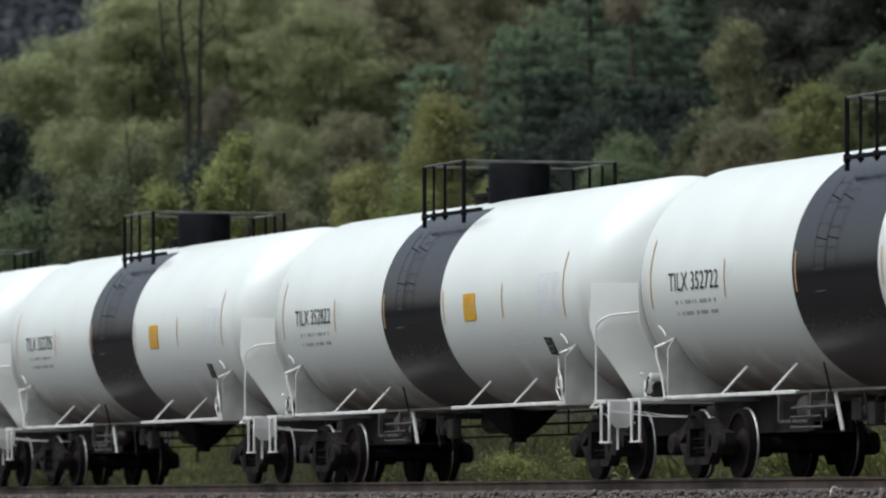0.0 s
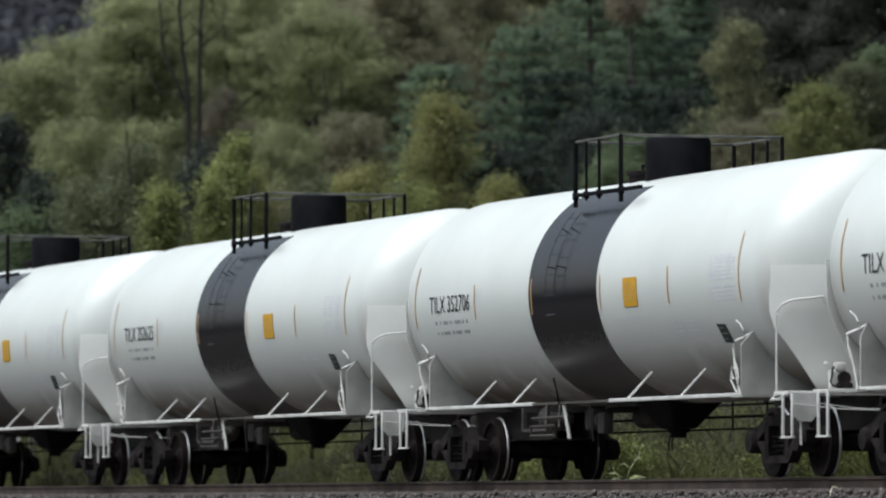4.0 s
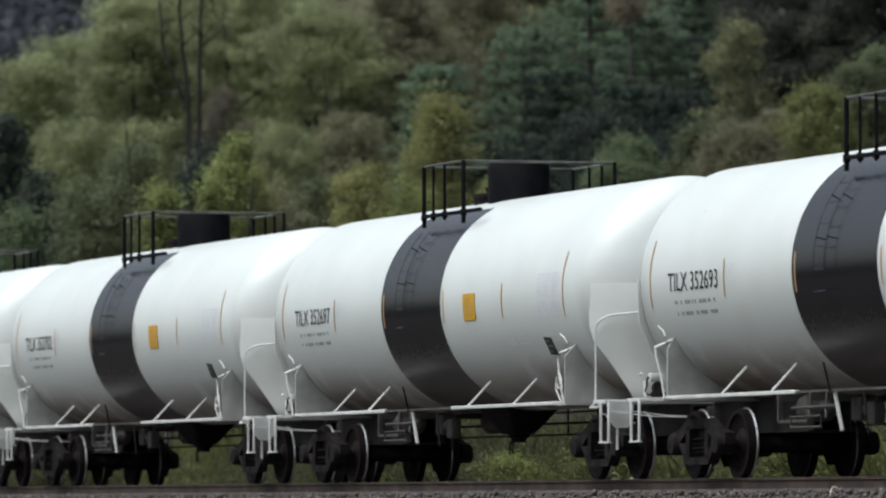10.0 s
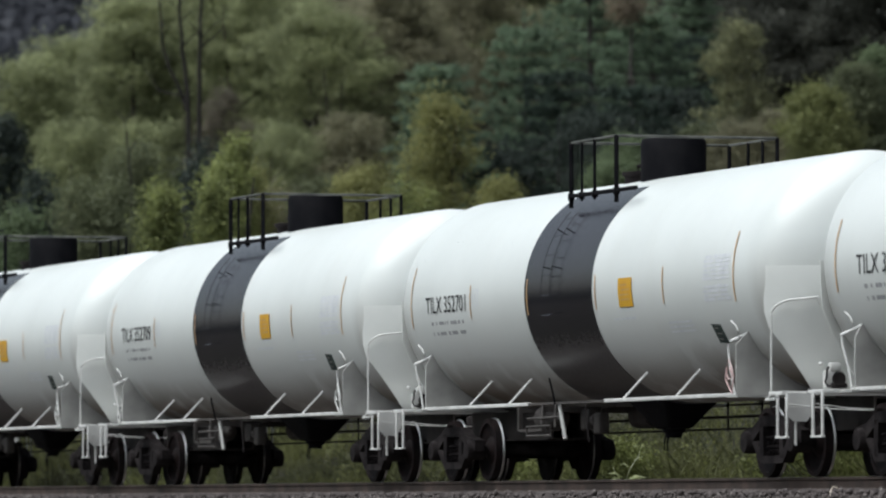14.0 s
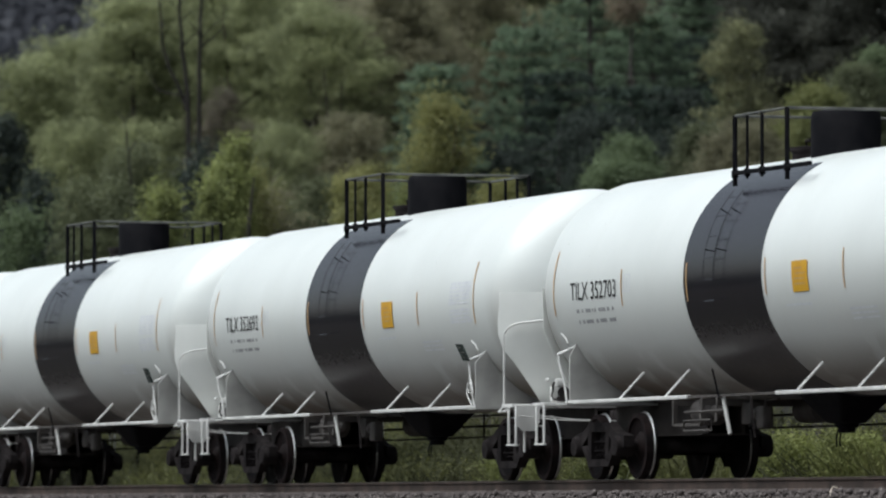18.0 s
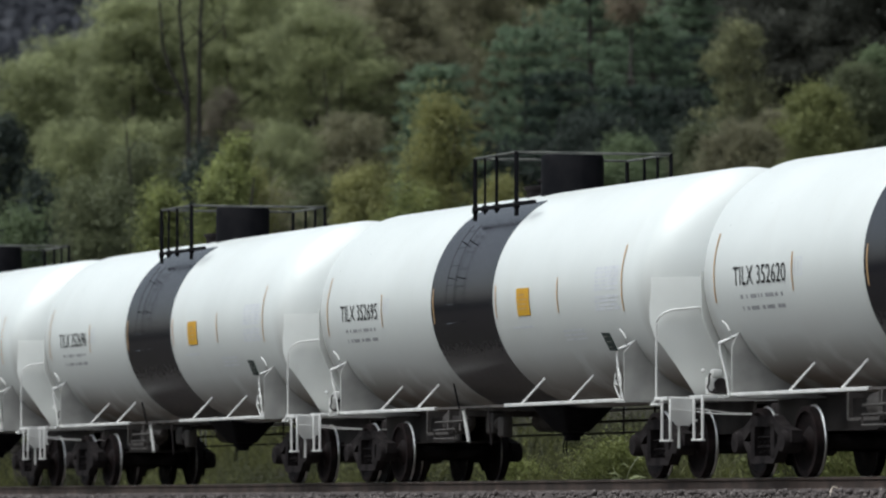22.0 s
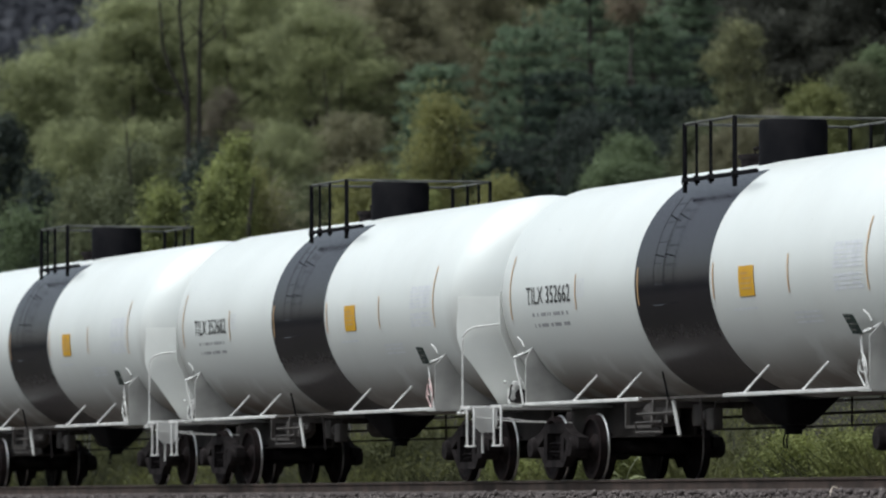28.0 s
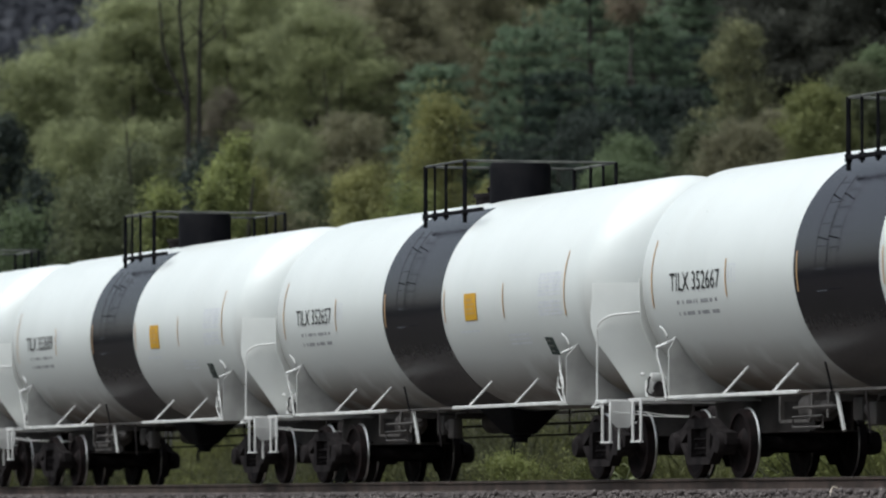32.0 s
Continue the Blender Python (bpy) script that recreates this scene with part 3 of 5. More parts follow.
def top_works(car):
    """Platform round the manway, its railing and the black fittings housing."""
    bm = bmesh.new()
    lathe(bm, [(4.10, 0.46), (4.70, 0.46), (4.76, 0.44), (4.77, 0.40), (4.77, 0.02)], 40, "z", (0, 0, 0))
    h = part("fittings_housing", bm, M_BLACK, car, "round black steel fittings housing")
    bm = bmesh.new()
    lathe(bm, [(4.77, 0.34), (4.79, 0.30), (4.80, 0.05)], 32, "z", (0, 0, 0))
    part("housing_lid", bm, M_BLACK, h)
    bm = bmesh.new()
    lathe(bm, [(4.0, 0.19), (4.26, 0.19), (4.30, 0.23), (4.34, 0.23), (4.36, 0.02)], 24, "z", (-0.95, -0.2, 0))
    tube(bm, [(-0.95, -0.2, 4.34), (-0.95, -0.2, 4.42), (-0.80, -0.2, 4.43)], 0.03, 8)
    part("relief_valve", bm, M_IRON, car, "dark round relief valve")
    hx, hy = 1.0, 1.18
    for y in (-hy, hy):
        bm = bmesh.new()
        box(bm, -1.05, 1.85, y - 0.03, y + 0.03, 3.96, 4.015, 0.012)
        part("platform_beam", bm, M_BLACK, car, "black platform edge beam")
    posts = [(-hx, -hy, 0.034), (-0.52, -hy, 0.02), (0.05, -hy, 0.024), (hx, -hy, 0.034), (-hx, hy, 0.03), (-0.2, hy, 0.024), (0.4, hy, 0.024), (hx, hy, 0.03)]
    for x, y, r in posts:
        bm = bmesh.new()
        foot = 3.82 if abs(x) > 0.9 else 3.90
        tube(bm, [(x, y, foot), (x, y, 4.75)], r, 8)
        part("railing_post", bm, M_BLACK, car, "black railing post")
        bm = bmesh.new()
        box(bm, x - r - 0.012, x + r + 0.012, y - 0.036, y + 0.036, 3.93, 4.03, 0.006)
        part("post_clamp", bm, M_BLACK, car)
    for pts in ([(-hx, -hy, 4.74), (hx, -hy, 4.74)], [(-hx, hy, 4.74), (hx, hy, 4.74)], [(-hx, -hy, 4.74), (-hx, hy, 4.74)], [(hx, -hy, 4.74), (hx, hy, 4.74)]):
        bm = bmesh.new()
        tube(bm, pts, 0.019, 8)
        part("top_rail", bm, M_TOPRAIL, car, "weathered grey-brown railing top rail")
    # ladder bent over the band
    for side in (-1, 1):
        for dx in (-0.2, 0.2):
            bm = bmesh.new()
            pts = []
            for a in range(48, 96, 4):
                r = TANK_R + 0.08
                pts.append((-0.70 + dx, side * r * math.sin(radians(a)), TANK_Z + r * math.cos(radians(a))))
            tube(bm, pts, 0.0055, 6)
            part("ladder_rail", bm, M_BAND, car, "thin black ladder rail")
        bm = bmesh.new()
        tube(bm, [(-0.72, side * 1.60, 1.42), (-0.71, side * 1.56, 1.25), (-0.70, side * 1.52, 1.05)], 0.014, 6)
        part("ladder_foot", bm, M_BLACK, car, "dark lower end of the ladder")
        for a in (52, 62, 72, 82, 92):
            r = TANK_R + 0.08
            bm = bmesh.new()
            p = (side * r * math.sin(radians(a)), TANK_Z + r * math.cos(radians(a)))
            tube(bm, [(-0.9, *p), (-0.5, *p)], 0.007, 6)
            part("ladder_rung", bm, M_BAND, car)
        for z in (2.3,):
            bm = bmesh.new()
            tube(bm, [(-0.9, side * (TANK_R + 0.06), z), (-0.5, side * (TANK_R + 0.06), z)], 0.010, 6)
            part("ladder_rung", bm, M_BAND, car)
        for a, dx in ((58, -0.2), (58, 0.2), (78, -0.2), (78, 0.2)):
                bm = bmesh.new()
                q = [(-0.7 + dx, side * rr * math.sin(radians(a)), TANK_Z + rr * math.cos(radians(a))) for rr in (TANK_R - 0.01, TANK_R + 0.085)]
                tube(bm, q, 0.009, 6)
                part("ladder_standoff", bm, M_BLACK, car)


def under_gear(car):
    """Bottom outlet, brake cylinder, reservoir, rods and pipes hung below the tank."""
    # outlet hopper: a black tapered box with the valve below it
    bm = bmesh.new()
    box(bm, -1.0, 1.0, -0.5, 0.5, 0.70, 1.24)
    for v in bm.verts:
        if v.co.z < 1.0:
            v.co.x *= 0.3
            v.co.y *= 0.35
    bmesh.ops.bevel(bm, geom=list(bm.edges), offset=0.05, segments=2, affect="EDGES", profile=0.5)
    part("outlet_hopper", bm, M_BLACK, car, "black tapered skid housing round the bottom outlet")
    bm = bmesh.new()
    lathe(bm, [(0.58, 0.06), (0.58, 0.11), (0.64, 0.12), (0.66, 0.16), (0.74, 0.17)], 20, "z", (0.0, 0, 0))
    part("outlet_valve", bm, M_BLACK, car, "dark bottom outlet valve")
    for x in (-0.05, 0.08):
        bm = bmesh.new()
        tube(bm, [(x, -0.1, 0.62), (x - 0.02, -0.12, 0.5), (x, -0.12, 0.40)], 0.012, 6)
        part("hanging_rod", bm, M_BLACK, car)
    bm = bmesh.new()
    tube(bm, [(-6.3, 0.45, 0.86), (6.3, 0.45, 0.86)], 0.022, 6)
    part("train_pipe", bm, M_IRON, car, "dark air brake pipe")
    bm = bmesh.new()
    tube(bm, [(-5.9, 0.4, 0.69), (5.9, 0.4, 0.69)], 0.016, 6)
    part("brake_rod", bm, M_IRON, car, "long dark brake rod")
    for x in (1.0, 2.4, 3.8):
        bm = bmesh.new()
        tube(bm, [(x, 0.45, 0.66), (x, 0.45, 1.3)], 0.016, 6)
        part("pipe_hanger", bm, M_IRON, car)
    # brake frame and cylinder between the trailing bogie and the middle
    bm = bmesh.new()
    lathe(bm, [(-3.95, 0.08), (-3.95, 0.17), (-3.35, 0.19), (-3.3, 0.1), (-3.05, 0.04)], 20, "x", (0, -0.62, 0.90))
    part("brake_cylinder", bm, M_UNDER, car, "dusty grey brake cylinder")
    bm = bmesh.new()
    lathe(bm, [(-3.0, 0.05), (-2.96, 0.18), (-2.2, 0.18), (-2.16, 0.05)], 20, "x", (0, 0.5, 0.92))
    part("air_reservoir", bm, M_UNDER, car, "dusty grey air reservoir")
    # control valve and its bracket beside the reservoir
    bm = bmesh.new()
    box(bm, -2.92, -2.56, -0.42, -0.22, 0.72, 1.02, 0.03)
    box(bm, -2.40, -2.12, -0.40, -0.24, 0.66, 0.96, 0.03)
    lathe(bm, [(-2.56, 0.06), (-2.54, 0.09), (-2.42, 0.09), (-2.40, 0.06)], 14, "x", (0, -0.32, 0.86))
    tube(bm, [(-2.26, -0.32, 0.95), (-2.2, -0.32, 1.04), (-2.0, -0.2, 1.06)], 0.02, 6)
    part("control_valve", bm, M_UNDER, car, "dusty grey brake control valve")
    bm = bmesh.new()
    for x in (-4.1, -3.0):
        box(bm, x - 0.03, x + 0.03, -0.95, 0.8, 0.98, 1.06)
        box(bm, x - 0.03, x + 0.03, -0.98, -0.92, 0.72, 1.06)
    box(bm, -4.1, -3.0, -0.98, -0.94, 0.70, 0.74)
    part("brake_frame", bm, M_UNDER, car, "grey brake support frame")
    bm = bmesh.new()
    tube(bm, [(-3.0, -1.2, 0.63), (-3.0, -1.2, 0.76), (-1.9, -1.2, 0.77), (-1.9, -1.2, 0.63), (-3.0, -1.2, 0.63)], 0.018, 6)
    part("sill_step", bm, M_UNDER, car, "dusty bent-bar sill step")
    bm = bmesh.new()
    tube(bm, [(-3.1, -1.15, 0.88), (-1.5, -1.15, 0.89)], 0.02, 6)
    part("release_rod", bm, M_UNDER, car, "dusty release rod")
    for x in (-2.55, -1.95):
        bm = bmesh.new()
        tube(bm, [(x, -1.1, 1.08), (x + 0.12, -1.16, 0.74)], 0.016, 6)
        part("rod_hanger", bm, M_UNDER, car)
    bm = bmesh.new()
    tube(bm, [(-0.72, -1.45, 1.06), (-0.42, -1.46, 0.56)], 0.028, 8)
    part("drop_step", bm, M_SADDLE, car, "pale slanting drop step")
    bm = bmesh.new()
    tube(bm, [(-0.62, -1.1, 1.06), (-0.46, -1.1, 0.52)], 0.014, 6)
    part("step_brace", bm, M_IRON, car)
    for y in (-1, 1):
        bm = bmesh.new()
        box(bm, -2.0, 1.45, y * 1.48 - 0.015, y * 1.48 + 0.015, 1.055, 1.085)
        part("middle_rail", bm, M_UNDER, car, "thin dark middle rail")


def tread_faces(bm):
    """Gives the running band of a wheel the bright worn steel."""
    for f in bm.faces:
        c = f.calc_center_median()
        if math.hypot(c.x, c.z) > 0.44 and 0.69 < abs(c.y) < 0.72:
            f.material_index = 1


def bogie(car, s):
    base = new("bogie")
    bm = bmesh.new()
    box(bm, -0.20, 0.20, -1.0, 1.0, 0.42, 0.66, 0.04)
    lathe(bm, [(0.64, 0.19), (0.70, 0.19)], 20, "z", (0, 0, 0))
    base.parent = car
    base.matrix_basis = pose(s * BOGIE_X, 0, 0)
    part("bolster", bm, M_IRON, base)
    wb = 0.89
    for y in (-1, 1):
        bm = bmesh.new()
        ya, yb = sorted((y * 0.93, y * 1.08))
        # upper and lower chords and the two columns of the frame
        prism(bm, [(-1.12, 0.60), (-0.72, 0.66), (-0.36, 0.80), (0.36, 0.80), (0.72, 0.66), (1.12, 0.60), (1.12, 0.44), (0.76, 0.46), (0.34, 0.66), (-0.34, 0.66), (-0.76, 0.46), (-1.12, 0.44)], "y", ya, yb)
        prism(bm, [(-0.76, 0.47), (-0.42, 0.18), (0.42, 0.18), (0.76, 0.47), (0.58, 0.47), (0.36, 0.28), (-0.36, 0.28), (-0.58, 0.47)], "y", ya, yb)
        for x in (-0.38, 0.38):
            box(bm, x - 0.07, x + 0.07, ya, yb, 0.24, 0.70)
        part("side_frame", bm, M_IRON, base, "grimy cast bogie side frame")
        for x in (-0.17, 0.0, 0.17):
            bm = bmesh.new()
            pts = [(x + 0.07 * math.cos(a * 0.9), y * 1.0 + 0.07 * math.sin(a * 0.9), 0.29 + 0.24 * a / 28) for a in range(0, 29, 2)]
            tube(bm, pts, 0.016, 4)
            part("spring", bm, M_IRON, base)
        for x in (-wb, wb):
            bm = bmesh.new()
            lathe(bm, [(y * 0.90, 0.15), (y * 1.10, 0.15), (y * 1.15, 0.13), (y * 1.16, 0.02)], 18, "y", (x, 0, WHEEL_R))
            part("axle_box", bm, M_IRON, base, "round dark axle bearing cap")
    for x in (-wb + 0.54, wb - 0.54):
        bm = bmesh.new()
        box(bm, x - 0.06, x + 0.06, -0.78, 0.78, 0.34, 0.44, 0.01)
        part("brake_beam", bm, M_IRON, base)
    for x in (-wb, wb):
        bm = bmesh.new()
        lathe(bm, [(-0.9, 0.08), (-0.7, 0.08), (-0.68, 0.095), (0.68, 0.095), (0.7, 0.08), (0.9, 0.08)], 16, "y")
        ws = part("wheelset", bm, M_IRON, base, "pair of rusty steel wheels on an axle", pose(x, 0, WHEEL_R))
        for y in (-1, 1):
            bm = bmesh.new()
            prof = [(0.66, 0.02), (0.66, 0.15), (0.70, 0.20), (0.705, 0.36), (0.685, 0.39), (0.683, 0.475), (0.70, 0.482), (0.715, 0.462)]
            lathe(bm, [(y * a, r) for a, r in prof] + [(y * 0.745, 0.457), (y * 0.82, 0.454), (y * 0.825, 0.395), (y * 0.80, 0.385), (y * 0.78, 0.35), (y * 0.755, 0.20), (y * 0.80, 0.15), (y * 0.83, 0.02)], 26, "y")
            tread_faces(bm)
            part("wheel", bm, [M_WHEEL, M_TREAD], ws, "rusty wheel with a bright worn tread")
    return base


def markings(car):
    """Stripes, panels and stencils on the lettered side."""
    def patch(name, mat, label, *args, **kw):
        bm = bmesh.new()
        wrap_patch(bm, *args, **kw)
        return part(name, bm, mat, car, label)
    for x, z0, z1 in ((-7.46, 2.28, 3.18), (-4.50, 2.35, 2.84), (-1.80, 2.33, 2.84), (1.26, 2.33, 2.80), (4.12, 2.33, 2.82), (6.95, 2.28, 3.18)):
        patch("reflective_stripe", M_ORANGE, "orange reflective tape stripe", x, x + 0.038, z0, z1, 0.010)
    y = patch("yellow_panel", M_YELLOW, "yellow warning panel", 2.28, 2.86, 2.33, 2.72, 0.010)
    bm = bmesh.new()
    for i, (a, b) in enumerate(((2.38, 2.76), (2.34, 2.74), (2.42, 2.78), (2.36, 2.66))):
        wrap_patch(bm, a, b, 2.42 + i * 0.065, 2.44 + i * 0.065, 0.013, 1)
    tagged(part("panel_print", bm, M_ORANGE, y, "rows of small lettering shown as bars"), kind="stuff")
    rnd = random.Random(4)
    # stencilled data lines under the reporting mark
    for z in (2.30, 2.15):
        bm = bmesh.new()
        x = -6.5
        while x < -4.95:
            w = rnd.choice((0.05, 0.1, 0.3, 0.22))
            wrap_patch(bm, x, min(x + w, -4.9), z, z + 0.05, 0.003, 1)
            x += w + rnd.choice((0.06, 0.12))
        tagged(part("stencil_line", bm, M_GREYINK, car, "line of small stencilled data as bars"), kind="stuff")
    # large table of data near the leading end
    for i in range(10):
        z = 2.86 - i * 0.056 - (0.05 if i > 5 else 0.0)
        bm = bmesh.new()
        x = 5.75 + rnd.uniform(0, 0.08)
        while x < 6.75:
            w = rnd.uniform(0.15, 0.5)
            wrap_patch(bm, x, min(x + w, 6.8), z, z + rnd.choice((0.034, 0.046)), 0.003, 1)
            x += w + rnd.uniform(0.02, 0.06)
        tagged(part("data_line", bm, M_PALEINK, car, "pale row of small data as bars"), kind="stuff")
    for x0, z0, n in ((1.9, 2.16, 1), (4.1, 2.06, 3)):
        for i in range(n):
            bm = bmesh.new()
            wrap_patch(bm, x0, x0 + 0.95, z0 - i * 0.06, z0 - i * 0.06 + 0.025, 0.003, 1)
            tagged(part("data_line", bm, M_PALEINK, car, "pale row of small data as bars"), kind="stuff")
    # outlined square after the mark
    bm = bmesh.new()
    a, b, c, d, w = -4.40, -4.12, 2.53, 2.77, 0.02
    wrap_patch(bm, a, b, c, c + w, 0.003, 1)
    wrap_patch(bm, a, b, d - w, d, 0.003, 1)
    wrap_patch(bm, a, a + w + 0.02, c + w, d - w, 0.003, 4)
    wrap_patch(bm, b - w - 0.02, b, c + w, d - w, 0.003, 4)
    wrap_patch(bm, -4.28, -4.24, 2.58, 2.72, 0.003, 3)
    part("stencil_square", bm, M_PALEINK, car, "small outlined stencil square")
    # dark board on a bracket by the leading saddle
    bm = bmesh.new()
    prism(bm, [(6.24, 2.0), (6.58, 1.985), (6.96, 1.73), (6.62, 1.745)], "y", -1.64, -1.625)
    board = part("placard_board", bm, M_GREENBOARD, car, "small dark green placard board")
    bm = bmesh.new()
    for k, (a, b) in enumerate(((0.04, 0.2), (0.06, 0.26), (0.05, 0.17))):
        xk, zk = 6.36 + 0.12 * k, 1.95 - 0.075 * k
        prism(bm, [(xk + a - 0.04, zk), (xk + b - 0.04, zk - 0.004), (xk + b - 0.02, zk - 0.02), (xk + a - 0.02, zk - 0.016)], "y", -1.645, -1.641)
    part("board_print", bm, M_UNDER, board, "faint rows of print shown as bars")
    bm = bmesh.new()
    tube(bm, [(6.66, -1.625, 1.80), (6.72, -1.58, 1.76)], 0.014, 6)
    part("bracket", bm, M_FRAME, board)


def lettering(car, text):
    cu = bpy.data.curves.new("reporting_mark", "FONT")
    cu.body = text
    cu.size = 1.0
    cu.resolution_u = 3
    cu.offset = 0.0
    tmp = bpy.data.objects.new("reporting_mark", cu)
    scene.collection.objects.link(tmp)
    me = bpy.data.meshes.new_from_object(tmp)
    bpy.data.objects.remove(tmp)
    bpy.data.curves.remove(cu)
    bm = bmesh.new()
    bm.from_mesh(me)
    bpy.data.meshes.remove(me)
    xs = [v.co.x for v in bm.verts]
    ys = [v.co.y for v in bm.verts]
    x0, x1, y0, y1 = min(xs), max(xs), min(ys), max(ys)
    for v in bm.verts:
        v.co = skin(-6.70 + (v.co.x - x0) / (x1 - x0) * 1.98, 2.475 + (v.co.y - y0) / (y1 - y0) * 0.245, 0.009)
    part("reporting_mark", bm, M_INK, car, "black stencilled reporting mark")


MARKS = ["352711", "352722", "352822", "352705", "352706", "352625", "352815", "352693", "352697", "352702", "352701", "352709", "352703",
         "352692", "352620", "352695", "352696", "352694", "352662", "352682", "352667", "352657", "352689", "352681", "352690"]


def build_train():
    car = thing("tank_car", "white rail tank car with a black centre band on two bogies", "tank car", "tank cars of the train")
    tank_shell(car)
    for s in (1, -1):
        car_end(car, s)
    hand_brake(car)
    top_works(car)
    under_gear(car)
    markings(car)
    for s in (1, -1):
        bogie(car, s)
    cars = [car] + [copy_thing(car, Matrix()) for _ in MARKS[1:]]
    for i, (c, mark) in enumerate(zip(cars, MARKS)):
        lettering(c, "TILX " + mark)
        if i in (10, 19):
            # two cars carry a red placard in the diamond frame
            for o in c.children:
                if o.name.startswith("placard_holder"):
                    o.material_slots[0].link = "OBJECT"
                    o.material_slots[0].material = M_PLACARD
                    tagged(o, "dull red diamond placard")
    return cars


# ---- vegetation ----
def leaf_quads(centres, radii, count, size, rng, up=0.5, squash=0.8):
    """Small pointed leaves scattered through soft clumps."""
    centres = np.asarray(centres, dtype=np.float32)
    radii = np.asarray(radii, dtype=np.float32)
    w = radii ** 2
    pick = rng.choice(len(centres), count, p=w / w.sum())
    d = rng.normal(size=(count, 3))
    d /= np.linalg.norm(d, axis=1, keepdims=True)
    rad = rng.uniform(0.35, 1.0, (count, 1)) ** 0.6
    pos = centres[pick] + d * rad * radii[pick][:, None] * np.array([1, 1, squash])
    nrm = d * 0.5 + rng.normal(size=(count, 3)) * 0.5 + np.array([0, 0, up])
    nrm /= np.linalg.norm(nrm, axis=1, keepdims=True)
    ref = rng.normal(size=(count, 3))
    u = np.cross(nrm, ref)
    u /= np.linalg.norm(u, axis=1, keepdims=True)
    v = np.cross(nrm, u)
    s = (size * rng.uniform(0.6, 1.4, (count, 1)))
    a, b = u * s, v * s * 0.55
    return np.stack([pos - a * 0.8 - b, pos + a, pos - a * 0.8 + b], 1)


def limbs(bm, base, height, spread, n, rng, r0, lean=0.12):
    """A tapered, slightly crooked trunk and its rising limbs; returns the limbs' tips."""
    tips = []
    top = Vector((rng.uniform(-lean, lean) * height, rng.uniform(-lean, lean) * height, height))
    pts = []
    for i in range(7):
        f = i / 6
        pts.append(Vector((top.x * f + math.sin(f * 5 + rng.uniform(0, 6)) * 0.1, top.y * f + math.cos(f * 4) * 0.1, top.z * f)))
    tube(bm, [Vector(base) + p for p in pts], r0, 8, True, r0 * 0.15)
    for k in range(n):
        f = rng.uniform(0.25, 0.95)
        p = pts[min(6, int(f * 6))]
        az = k * 2.4 + rng.uniform(-0.5, 0.5)
        ln = spread * rng.uniform(0.6, 1.1) * (1.15 - 0.55 * f)
        rise = ln * rng.uniform(0.35, 0.9)
        q = p + Vector((math.cos(az) * ln * 0.5, math.sin(az) * ln * 0.5, rise * 0.6))
        e = p + Vector((math.cos(az) * ln, math.sin(az) * ln, rise))
        tube(bm, [Vector(base) + p, Vector(base) + q, Vector(base) + e], r0 * 0.35 * (1.1 - f * 0.5), 6, True, r0 * 0.06)
        tips += [e, q.lerp(e, 0.5)]
    tips.append(pts[-1])
    return tips


def broadleaf(name, label, x, y, height, spread, mat, leaves, size, seed, low=0.3, clump=(0.5, 1.1), n_clumps=60, group="", z=None, flat=None):
    """A tree or bush whose crown is many uneven clumps of small leaves."""
    rng = np.random.default_rng(seed)
    rr = random.Random(seed)
    bush = "bush" in name
    tree = thing(name, label, "bush" if bush else "tree", group)
    tree.matrix_basis = pose(x, y, (ground_z(x, y) if z is None else z) - 0.15)
    bm = bmesh.new()
    tips = limbs(bm, (0, 0, 0), height * 0.86, spread * 0.95, 12, rr, 0.02 * height + 0.03)
    part("trunk", bm, M_BARK, tree, "grey-brown trunk with rising limbs")
    cs, rs = [], []
    for t in tips:
        if t.z < height * (low - 0.1):
            continue
        cs.append((t.x + rr.uniform(-.3, .3), t.y + rr.uniform(-.3, .3), t.z))
        rs.append(rr.uniform(*clump))
    while len(cs) < n_clumps:
        a, f = rr.uniform(0, 2 * math.pi), rr.uniform(low, 1.0)
        prof = math.sin(min(1.0, (f - low) / (1 - low) * 0.80 + 0.16) * math.pi) ** (0.42 if bush else 0.45)
        ragged = (1.0 if bush else 1.2) + 0.65 * noise.noise(Vector((math.cos(a) * 1.6, math.sin(a) * 1.6, f * (7.5 if bush else 5.5) + seed)))
        r = spread * prof * rr.uniform(0.3, 1.12) * ragged
        cs.append((math.cos(a) * r, math.sin(a) * r, height * f * rr.uniform(0.94, 1.0)))
        rs.append(rr.uniform(*clump) * rr.choice((0.7, 1.0, 1.35)))
    # tree crowns grow in level, overlapping sprays; bushes in rounder tufts
    flat = flat or (0.8 if bush else 0.5)
    rs = np.array(rs) * (1.0 if bush else 1.35)
    q = leaf_quads(cs, rs, int(leaves * 0.72), size, rng, squash=flat)
    # stray sprays outside the clumps break the outline
    q2 = leaf_quads(cs, rs * 1.6, int(leaves * 0.38), size * 0.95, rng, squash=flat)
    crown = new("crown", raw_mesh("crown", np.concatenate([q, q2]), 3, mat))
    crown.parent = tree
    return tree


